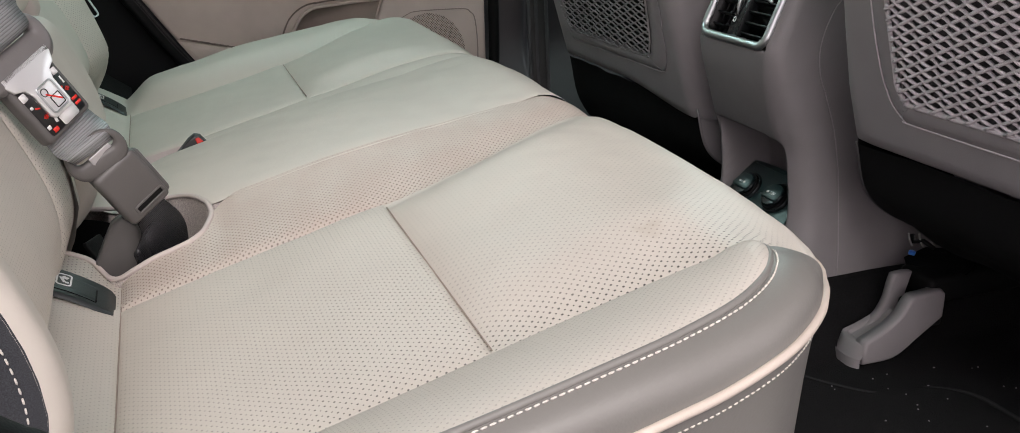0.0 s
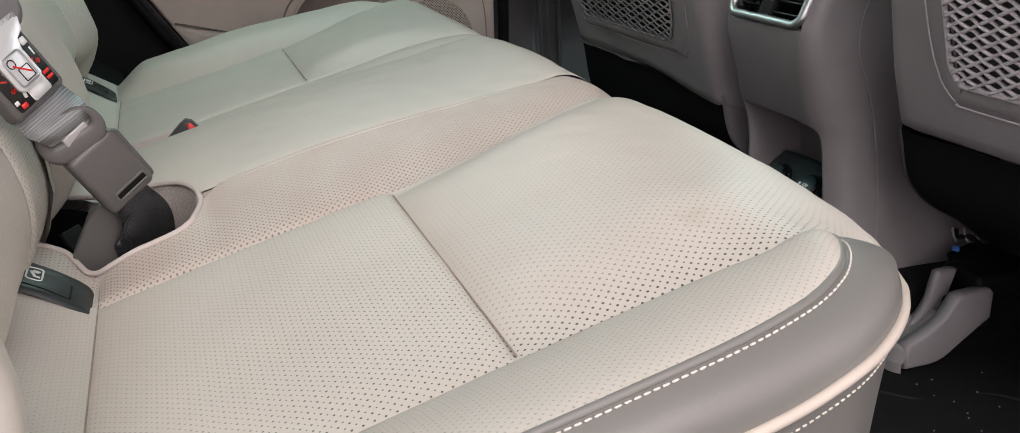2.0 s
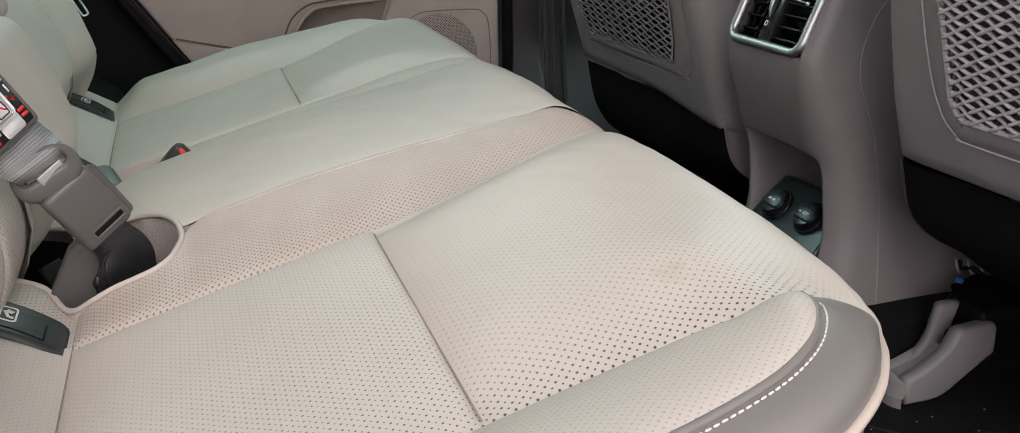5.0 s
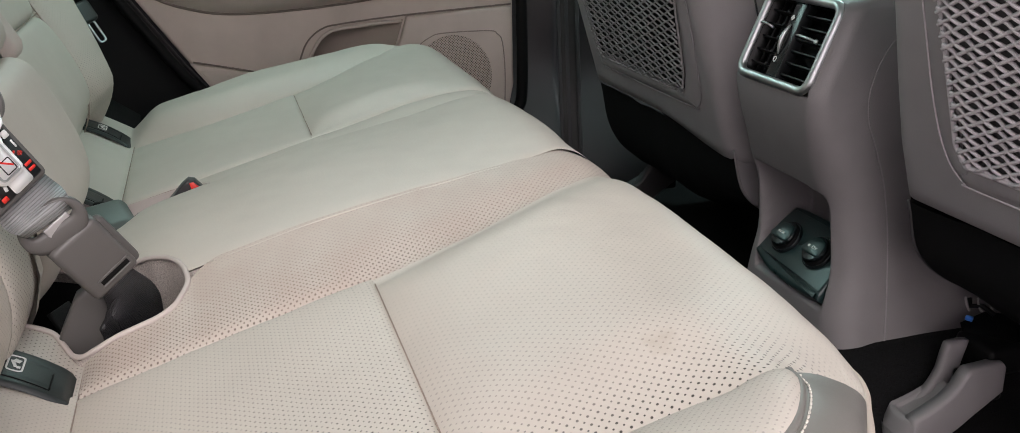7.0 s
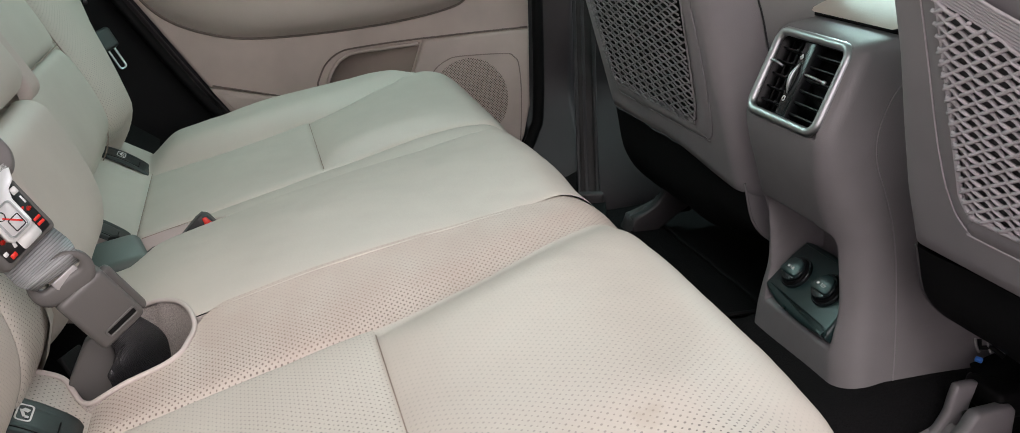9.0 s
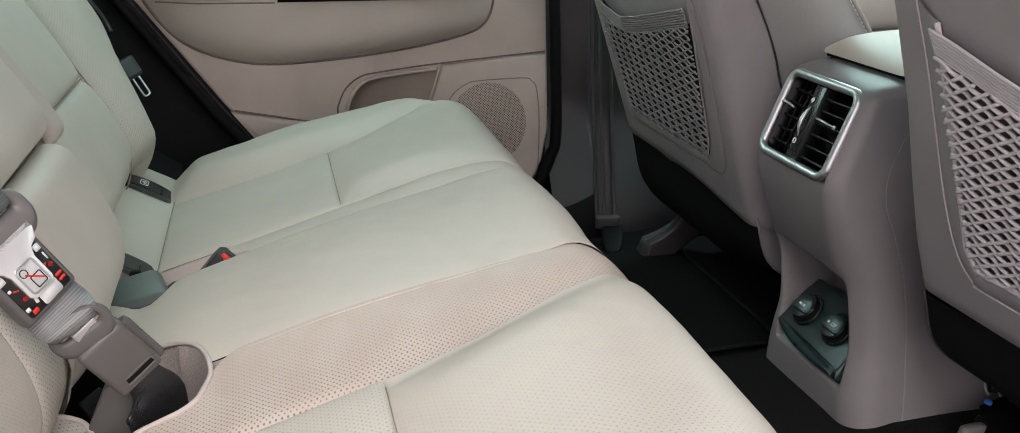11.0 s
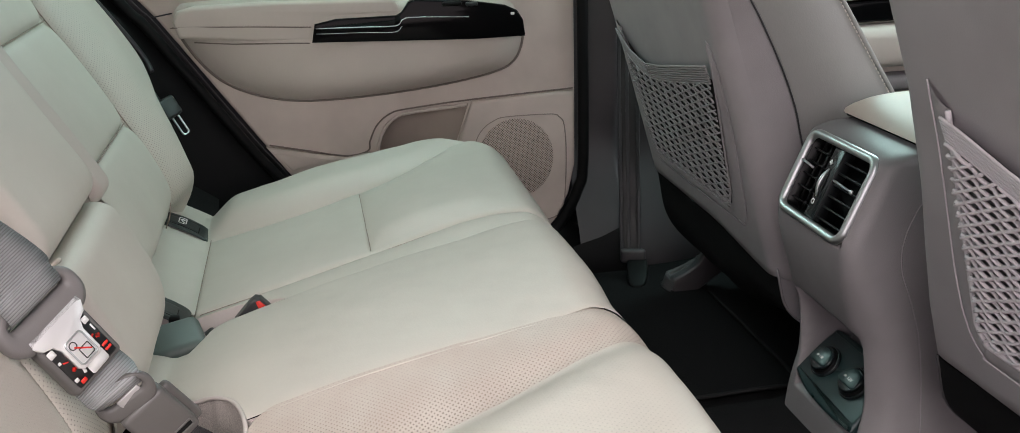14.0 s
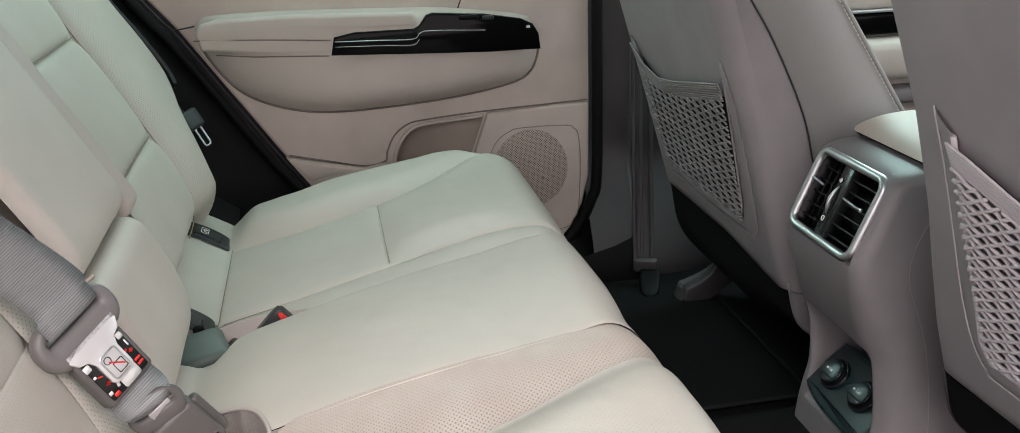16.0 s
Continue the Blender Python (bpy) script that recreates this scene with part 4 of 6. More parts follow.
part("pad_crease", tube(spline([(-0.236, YD - 0.0462, 0.5885), (-0.139, YD - 0.0474, 0.5845), (-0.036, YD - 0.0474, 0.5775)], 30), 0.0008, 6), M_SEAM_SHADE, door)
TRIM = [(-0.037, 0.555), (-0.031, 0.582), (0.0, 0.588), (0.090, 0.588), (0.098, 0.592), (0.110, 0.607), (0.120, 0.610), (0.20, 0.604), (0.257, 0.594), (0.276, 0.585), (0.285, 0.570), (0.288, 0.545), (0.204, 0.545)]
trim = part("switch_trim", plate(TRIM, 0.011, Matrix.Translation((0, -0.040, 0)) @ FACE, 0.003, 3), M_PIANO, door, "glossy piano-black trim")
part("grab_recess", plate([(-0.024, 0.562), (-0.022, 0.578), (0.085, 0.582), (0.095, 0.590), (0.098, 0.578), (0.085, 0.570)], 0.0006, Matrix.Translation((0, -0.0512, 0)) @ FACE), M_BLACK, trim)
part("chrome_line", tube(spline([(-0.030, YD - 0.0522, 0.576), (0.04, YD - 0.0522, 0.574), (0.088, YD - 0.0522, 0.573), (0.100, YD - 0.0522, 0.582), (0.12, YD - 0.0522, 0.584), (0.2, YD - 0.0522, 0.580)], 40), 0.0009, 6), M_CHROME, trim)
part("chrome_line", tube(spline([(-0.030, YD - 0.0522, 0.568), (0.04, YD - 0.0522, 0.566), (0.086, YD - 0.0522, 0.564), (0.098, YD - 0.0522, 0.572)], 30), 0.0007, 6), M_CHROME, trim)
part("window_switch", block((0.030, 0.010, 0.007), Matrix.Translation((0.175, YD - 0.052, 0.601)), 0.003, 3), M_BLACK, trim)
part("window_switch", block((0.018, 0.010, 0.006), Matrix.Translation((0.205, YD - 0.052, 0.599)), 0.002, 3), M_CHARCOAL, trim)
part("screw_cap", block((0.006, 0.003, 0.004), Matrix.Translation((0.268, YD - 0.0515, 0.581)), 0.001), M_WHITE, trim)



def pocket_inside(u, v):
    """The hollow behind the pocket's mouth: deep towards its rear, running out flush at its front."""
    b = 0.434 - 0.26 * v
    lo = float(np.interp(b, [0.16, 0.34, 0.38, 0.406, 0.42, 0.426, 0.434], [0.043, 0.045, 0.051, 0.063, 0.078, 0.098, 0.11]))
    hi = float(np.interp(b, [0.16, 0.30, 0.372, 0.434], [0.142, 0.152, 0.178, 0.201]))
    deep = 0.055 * (1 - u) ** 0.75 * smooth(0.0, 0.07, u) * smooth(0.0, 0.05, v)
    return (lo + (hi - lo) * u, YD - 0.001 + deep, b)


# door plastic in a darker tone, part of the hollow's shade in its colour
part("map_pocket", lattice(pocket_inside, 40, 50), plastic("shaded beige pocket plastic", (0.40, 0.335, 0.285), 0.55, 0.3), door, "hollow moulded door pocket")
part("pocket_rim", tube(spline([(a, YD - 0.0015, b) for a, b in POCKET[1:7]], 40), 0.0026, 8), M_DOOR, door)
GRILLE = [(0.206, 0.363), (0.213, 0.380), (0.224, 0.394), (0.240, 0.404), (0.261, 0.409), (0.335, 0.408), (0.350, 0.402), (0.358, 0.388), (0.361, 0.338), (0.357, 0.262), (0.348, 0.24), (0.331, 0.226), (0.25, 0.22), (0.21, 0.27)]
part("speaker_frame", tube([Vector((a, YD - 0.0102, b)) for a, b in [(p.x, p.y) for p in spline([(a, b, 0) for a, b in GRILLE + GRILLE[:1]], 70)]], 0.0009, 6), plastic("groove brown", (0.33, 0.28, 0.245), 0.6), door)


def speaker_material():
    m = Nodes("punched speaker grille", 0.55)
    c = m.add("SeparateXYZ")
    m.link(m.coords(), c.inputs[0])
    near = []
    for shift in (0.0, 0.5):
        d = [m.math("POWER", m.math("SUBTRACT", m.math("FRACT", m.math("ADD", m.math("DIVIDE", c.outputs[k], 0.0043), shift + 60)), 0.5), 2.0) for k in (0, 2)]
        near.append(m.math("ADD", d[0], d[1]))
    hole = m.math("GREATER_THAN", m.math("MINIMUM", near[0], near[1]), 0.045)
    m.base(m.mix(hole, (0.11, 0.095, 0.082), (0.56, 0.485, 0.43)))
    m.normal(m.bump(hole, 0.5, 0.001))
    return m.mat


disc = [(0.275 + 0.064 * math.cos(2 * math.pi * k / 48), 0.337 + 0.068 * math.sin(2 * math.pi * k / 48)) for k in range(48)]
part("speaker_grille", plate(disc, 0.0016, Matrix.Translation((0, -0.0095, 0)) @ FACE, 0.0014, 2), speaker_material(), door, "round punched speaker grille")
part("belt_line", tube([(-0.292, YD - 0.001, 0.606), (-0.262, YD - 0.001, 0.600), (-0.236, YD - 0.001, 0.604)], 0.0012, 6), M_PILLAR, door)
part("upper_seam", tube([(0.165, YD - 0.001, 0.606), (0.178, YD - 0.001, 0.64), (0.19, YD - 0.001, 0.70)], 0.0012, 6), M_PILLAR, door)
part("door_seal", tube(spline([(0.390, 0.690, 0.95), (0.390, 0.690, 0.6), (0.390, 0.690, 0.33), (0.379, 0.690, 0.272), (0.352, 0.690, 0.222), (0.31, 0.690, 0.178)], 50), 0.0095, 10), M_BLACK, door)
part("rear_seal", tube(spline([(a - 0.013, 0.675, b - 0.006) for a, b in REAR_EDGE], 50), 0.008, 10), M_BLACK, door)

# ---- trims of the far side ----
pillar = thing("wall_far_pillar", "dark grey plastic pillar trim between the far doors", "pillar trim", kind="structure")


def pillar_face(u, v):
    z, x = 0.10 + 0.95 * v, 0.375 + 0.27 * u
    y = 0.735 - 0.092 * smooth(0.36, 0.14, z) - 0.018 * smooth(0.40, 0.46, x) * smooth(0.30, 0.46, z) + 0.012 * smooth(0.455, 0.47, x)
    return (x, y, z)


part("face", lattice(pillar_face, 70, 60), M_POST, pillar)


def sill_trim(u, v):
    """The black sill trim laps over the pillar's foot up to a slanting edge."""
    x = 0.335 + 0.127 * u
    z = 0.10 + (float(np.interp(x, [0.335, 0.363, 0.413, 0.462], [0.181, 0.187, 0.1975, 0.214])) - 0.10) * v
    return (x, pillar_face((x - 0.375) / 0.27, (z - 0.10) / 0.95)[1] - 0.004, z)


part("sill_trim", lattice(sill_trim, 20, 16), M_BLACK, pillar)
part("sill_plate", lattice(lambda u, v: (0.24 + 0.24 * u, 0.66 + 0.06 * v, 0.225 - 0.07 * smooth(0.35, 1, u) - 0.05 * (1 - v) ** 2), 30, 12), M_BLACK, pillar)
part("sill_side", lattice(lambda u, v: (-0.1 + 1.3 * u, 0.672 - 0.01 * v, 0.150 - 0.03 * v), 20, 6), M_PILLAR, pillar)

arch = thing("wall_wheel_arch", "black plastic trim over the far wheel arch", "arch trim", kind="structure")
rear_run = spline([(a - 0.02, b, 0) for a, b in REAR_EDGE], 50)


def arch_face(u, v):
    p = rear_run[round(v * 50)]
    a, b = Vector((-0.50 - 0.10 * smooth(0.5, 0.9, p.y), 0.57, p.y + 0.06)), Vector((p.x, 0.685, p.y))
    q = a.lerp(b, u)
    return q + Vector((0, -0.018, 0)) * math.sin(math.pi * u)


part("face", lattice(arch_face, 24, 50), M_BLACK, arch)
part("inner_fill", block((0.10, 0.14, 0.20), Matrix.Translation((-0.30, 0.60, 0.26)), 0.03, 3), M_BLACK, arch)
part("seat_side_trim", lattice(lambda u, v: (-0.295 + 0.10 * u, 0.545 + 0.06 * v, 0.395 - 0.075 * u + 0.02 * v), 12, 12), M_BLACK, arch)
part("bolster_seal", tube(spline([(-0.43, 0.622, 0.79), (-0.355, 0.636, 0.675), (-0.305, 0.652, 0.595), (-0.278, 0.652, 0.550), (-0.268, 0.640, 0.53)], 30), 0.004, 8), M_PILLAR, arch)

far_tongue = thing("belt_tongue", "parked belt tongue with steel loop beside the far backrest", "belt tongue")
mt = basis((-0.246, 0.595, 0.485), (0.45, -0.1, -0.9), (0.75, -0.6, 0.3))
part("grip", block((0.030, 0.034, 0.012), mt, 0.005, 3), M_CHARCOAL, far_tongue)
part("loop", ring(rounded(0.032, 0.014, 0.005, 4), rounded(0.028, 0.010, 0.003, 4), 0.002, mt @ pose(0.028, 0.002, -0.001)), M_CHROME, far_tongue)
part("webbing", ribbon([(-0.262, 0.594, 0.485), (-0.30, 0.590, 0.56), (-0.36, 0.585, 0.66), (-0.43, 0.58, 0.80)], (0.3, 0.9, 0.1), 0.046, n=20), M_BELT_DARK, far_tongue)

# ---- far front door, seen between the front seats ----
front_door = thing("door_2", "closed far front door with beige panel and black trim", "car door", kind="structure")
part("panel", block((0.62, 0.03, 0.75), Matrix.Translation((1.02, 0.755, 0.50)), 0.01), M_DOOR, front_door)
part("upper_pad", block((0.56, 0.04, 0.06), Matrix.Translation((1.02, 0.725, 0.592)), 0.016, 4), M_DOOR_SOFT, front_door)
part("black_trim", block((0.56, 0.036, 0.038), Matrix.Translation((1.02, 0.728, 0.538)), 0.006, 3), M_PIANO, front_door)
part("chrome_strip", block((0.56, 0.006, 0.006), Matrix.Translation((1.02, 0.708, 0.562)), 0.002), M_CHROME, front_door)
part("armrest", block((0.56, 0.06, 0.075), Matrix.Translation((1.02, 0.722, 0.476)), 0.02, 4), M_DOOR_SOFT, front_door)
part("lower_rail", block((0.56, 0.05, 0.03), Matrix.Translation((1.02, 0.728, 0.408)), 0.012, 4), M_TAUPE, front_door)

# ---- centre console ----
console = thing("centre_console", "grey plastic centre console with rear vents and sockets", "console")
CY = -0.008
con_x = curve_of([(0.15, 0.462), (0.19, 0.461), (0.22, 0.461), (0.245, 0.4635), (0.27, 0.467), (0.30, 0.4655), (0.335, 0.461), (0.36, 0.451), (0.38, 0.4435), (0.407, 0.434), (0.435, 0.427), (0.455, 0.4275), (0.49, 0.441), (0.520, 0.4535), (0.530, 0.461), (0.5355, 0.475), (0.5385, 0.494)])
con_w = curve_of([(0.15, 0.098), (0.19, 0.092), (0.235, 0.085), (0.30, 0.078), (0.36, 0.077), (0.41, 0.077), (0.46, 0.077), (0.520, 0.0765), (0.530, 0.075), (0.5355, 0.072), (0.5385, 0.068)])


def con_dent(y, z):
    """The hollow over the sockets, with a sloping foot and a rounded roof, and the seat of the vent."""
    r = y - CY
    near = 0.050 + 0.004 * smooth(0.32, 0.24, z)
    a = smooth(-near - 0.007, -near + 0.006, r) * (1 - smooth(0.0655, 0.0695, r))
    slope = max(0.0, (z - 0.229) * 1.05) + 0.004 * smooth(0.229, 0.232, z)
    d = a * min(slope, 0.062) * (1 - smooth(0.342, 0.354, z + 0.10 * max(0.0, -r - 0.02)))
    b = 1 - smooth(0.0590, 0.0612, abs(r + 0.001))
    return d + 0.034 * b * smooth(0.4488, 0.4503, z) * (1 - smooth(0.5245, 0.5265, z))


def con_point(u, v):
    z = 0.165 + 0.3735 * u
    w, x0, reach = con_w(z), con_x(z), 0.42
    rf = 0.007 + 0.009 * smooth(0.345, 0.40, z)
    rn = 0.032 - 0.015 * smooth(0.36, 0.46, z)
    if v < 0.10:
        x, y = x0 + rf + reach * (1 - v / 0.10) ** 1.5, w
    elif v < 0.18:
        a = (v - 0.10) / 0.08 * math.pi / 2
        x, y = x0 + rf - rf * math.sin(a), w - rf + rf * math.cos(a)
    elif v < 0.76:
        x, y = x0, w - rf - (2 * w - rf - rn) * (v - 0.18) / 0.58
    elif v < 0.88:
        a = (v - 0.76) / 0.12 * math.pi / 2
        x, y = x0 + rn - rn * math.cos(a), -w + rn - rn * math.sin(a)
    else:
        x, y = x0 + rn + reach * ((v - 0.88) / 0.12) ** 1.5, -w
    if abs(y) > w - 1e-6:
        y += math.copysign(0.010 * smooth(0.02, 0.2, x - x0) * smooth(0.42, 0.2, z), y)
    if 0.11 < v < 0.87:
        x += con_dent(CY + y, z)
    return (x, CY + y, z)


part("body", lattice(con_point, 190, 200, flip=True), M_TAUPE, console)
part("body_top", block((0.36, 0.134, 0.02), Matrix.Translation((0.672, CY, 0.5282)), 0.004, 3), M_TAUPE, console)


def lid_point(u, v):
    """A low padded lid: it rises from its rear edge and rolls over at its sides."""
    y = 0.081 * (2 * v - 1)
    x = 0.4965 + 0.34 * u ** 1.6 + 0.022 * max(0.0, (abs(2 * v - 1) - 0.80) / 0.2) ** 2.2
    d = x - 0.4965
    h = 0.0175 * (1 - math.exp(-d / 0.020)) + 0.002
    h *= 1 - max(0.0, (abs(2 * v - 1) - 0.78) / 0.22) ** 3
    return (x, CY + 0.004 + y, 0.5410 + h)


part("lid", lattice(lid_point, 50, 40, flip=True), leather("cream console leather", (0.74, 0.65, 0.57), rough=0.50), console, "cream leather console lid")
part("lid_gap", block((0.34, 0.148, 0.004), Matrix.Translation((0.673, CY + 0.003, 0.5395)), 0.001), M_BLACK, console)
seam = [(0.62, 0.566), (0.545, 0.530), (0.505, 0.499), (0.490, 0.477), (0.482, 0.450), (0.484, 0.424), (0.495, 0.396), (0.508, 0.357), (0.517, 0.304), (0.518, 0.239), (0.515, 0.195)]
for side, name in ((-1, "side_seam_glint"), (1, "side_seam_glint")):
    pts = []
    for p in spline([(x, 0, z) for x, z in seam[1:]], 60):
        w = con_w(min(p.z, 0.545)) + 0.010 * smooth(0.02, 0.2, p.x - con_x(min(p.z, 0.545))) * smooth(0.42, 0.2, p.z)
        pts.append((p.x, CY + side * w, p.z))
    # paler than the body: the seam's specular line is put into its colour
    part(name, tube(pts, 0.0008, 6), M_SHELL, console)

vent = thing("air_vent", "black rear air vent with satin chrome bezel", "air vent")
MV = basis((0.4425, CY - 0.002, 0.4905), (0, -1, 0), (-0.913, 0, 0.407))
part("bezel", ring(rounded(0.129, 0.092, 0.017, 10), rounded(0.1115, 0.0745, 0.008, 10), 0.003, MV @ pose(-0.001, 0, -0.001), 0.0028), M_CHROME, vent, "satin chrome bezel")
part("housing", ring(rounded(0.1165, 0.0795, 0.009, 6), rounded(0.1125, 0.0755, 0.008, 6), 0.0170, MV @ pose(-0.001, 0, -0.0160)), M_VENT, vent)
part("backing", plate(rounded(0.115, 0.079, 0.008, 4), 0.002, MV @ pose(-0.001, 0, -0.0175)), M_VENT, vent)
part("divider", block((0.020, 0.0745, 0.010), MV @ pose(-0.0065, 0, -0.0055), 0.0015, 2), M_DIVIDER, vent, "glossy black divider with a thumbwheel")
part("divider_edge", block((0.0012, 0.0735, 0.013), MV @ pose(0.0042, 0, -0.0055), 0.0003, 1), M_VENT_LIT, vent)
# sky on the right slats' faces is put into their lighter colour
for k in range(6):
    part("slat", block((0.0500, 0.0020, 0.009), MV @ pose(0.0300, -0.0325 + 0.0118 * k, -0.0065, -10), 0.0007, 2), M_VENT_LIT, vent)
for k in range(5):
    part("slat", block((0.0395, 0.0016, 0.008), MV @ pose(-0.0368, -0.0285 + 0.0135 * k, -0.0085, -10), 0.0006, 1), M_VENT, vent)
    part("slat_stop", block((0.0030, 0.0032, 0.003), MV @ pose(-0.0270, -0.0272 + 0.0135 * k, -0.0040), 0.0006, 1), M_VENT_LIT, vent)
for k in range(3):
    part("vane", block((0.0022, 0.072, 0.006), MV @ pose(-0.025 - 0.0125 * k, 0, -0.0135), 0.0006, 1), M_VENT, vent)
part("adjuster", tube([MV @ Vector(p) for p in [(0.000, 0.0070, -0.002), (0.012, 0.0068, 0.0005), (0.030, 0.0060, 0.0015), (0.039, 0.0055, -0.002)]], 0.0015, 8, taper=lambda t: 0.55 + 0.45 * math.sin(math.pi * t)), M_CHROME, vent, "chrome slat tab")
part("adjuster_grip", block((0.0045, 0.0045, 0.003), MV @ pose(0.0385, 0.0052, -0.0012), 0.0012, 2), M_CHROME, vent)
part("adjuster", tube([MV @ Vector(p) for p in [(-0.060, 0.0095, 0.001), (-0.052, 0.0105, 0.003), (-0.044, 0.0098, 0.002), (-0.038, 0.0080, -0.002)]], 0.0014, 8), M_CHROME, vent, "chrome slat tab")
wheel_pts = [MV @ Vector((-0.0085, -0.015 + 0.030 * k / 14, 0.0003 + 0.0035 * math.sin(math.pi * k / 14))) for k in range(15)]
part("thumbwheel", tube(wheel_pts, 0.0026, 8, taper=lambda t: 0.35 + 0.65 * math.sin(math.pi * t)), M_CHROME, vent, "curved chrome thumbwheel")
part("open_icon", block((0.0045, 0.0045, 0.0006), MV @ pose(-0.0100, 0.0215, 0.0005, 0, 0, 45), 0.0008, 2), M_WHITE, vent)
part("shut_icon", ring(rounded(0.0052, 0.0058, 0.0024, 5), rounded(0.0030, 0.0036, 0.0014, 5), 0.0005, MV @ pose(-0.0100, -0.0205, 0.0003)), M_WHITE, vent)

M_SOCKET = plastic("dark teal grey socket plastic", (0.017, 0.036, 0.037), 0.30, 0.1)
sockets = thing("socket_panel", "charcoal panel with two capped sockets in the console", "socket panel")
NP = Vector((-0.72, 0, 0.69)).normalized()
MP = basis((0.4885, CY + 0.002, 0.2675), (0, -1, 0), NP)
PANEL = [(-0.071, -0.032), (-0.034, -0.041), (0.018, -0.043), (0.054, -0.040), (0.058, -0.034), (0.055, 0.024), (0.047, 0.034), (-0.052, 0.034), (-0.066, 0.022), (-0.073, -0.022)]
panel_run = [(p.x, p.y) for p in spline([(a, b, 0) for a, b in PANEL + PANEL[:1]], 80)][:-1]
part("panel", plate(panel_run, 0.020, MP @ pose(0, 0, -0.0145), 0.0045, 4), M_SOCKET, sockets)


def socket(at, text_rows):
    m = MP @ pose(at[0], at[1], 0.0054)

    def disc(r):
        return [(r * math.cos(2 * math.pi * k / 32), r * math.sin(2 * math.pi * k / 32)) for k in range(32)]

    part("socket_ring", ring(disc(0.0190), disc(0.0160), 0.0030, m, 0.001), M_DIVIDER, sockets)
    part("socket_collar", ring(disc(0.0168), disc(0.0140), 0.0056, m, 0.0008), M_BLACK, sockets)
    cap = part("socket_cap", plate(disc(0.0152), 0.0038, m @ pose(0, 0.0005, 0.0060, -5), 0.0014, 3), M_DIVIDER, sockets)
    tab = [(-0.0150, -0.006), (-0.0135, 0.004), (-0.0085, 0.0105), (0.0, 0.0125), (0.0085, 0.0105), (0.0135, 0.004), (0.0150, -0.006), (0.011, -0.0085), (-0.011, -0.0085)]
    part("cap_tab", plate(tab, 0.0030, m @ pose(0, 0.001, 0.0092, -7), 0.0012, 2), M_SOCKET, cap)
    for x, y, w, h in text_rows:
        part("marking", block((w, h, 0.0003), m @ pose(x, y, 0.0124, -7), 0.0001, 1), M_WHITE, cap)


socket((-0.037, -0.003), [(-0.0045, 0.0006, 0.0034, 0.0026), (-0.0005, 0.0007, 0.0006, 0.0034), (0.0035, 0.0007, 0.0036, 0.0032)])
socket((0.019, 0.000), [(-0.0065, 0.0004, 0.0036, 0.0028)])
curve = bpy.data.curves.new("marking", "FONT")
curve.body, curve.size, curve.extrude, curve.align_x = "12V", 0.0056, 0.0002, "CENTER"
text = new("marking", curve)
text.data.materials.append(M_WHITE)
text.parent = sockets
text.matrix_world = MP @ pose(0.0215, -0.0015, 0.0180, -7)


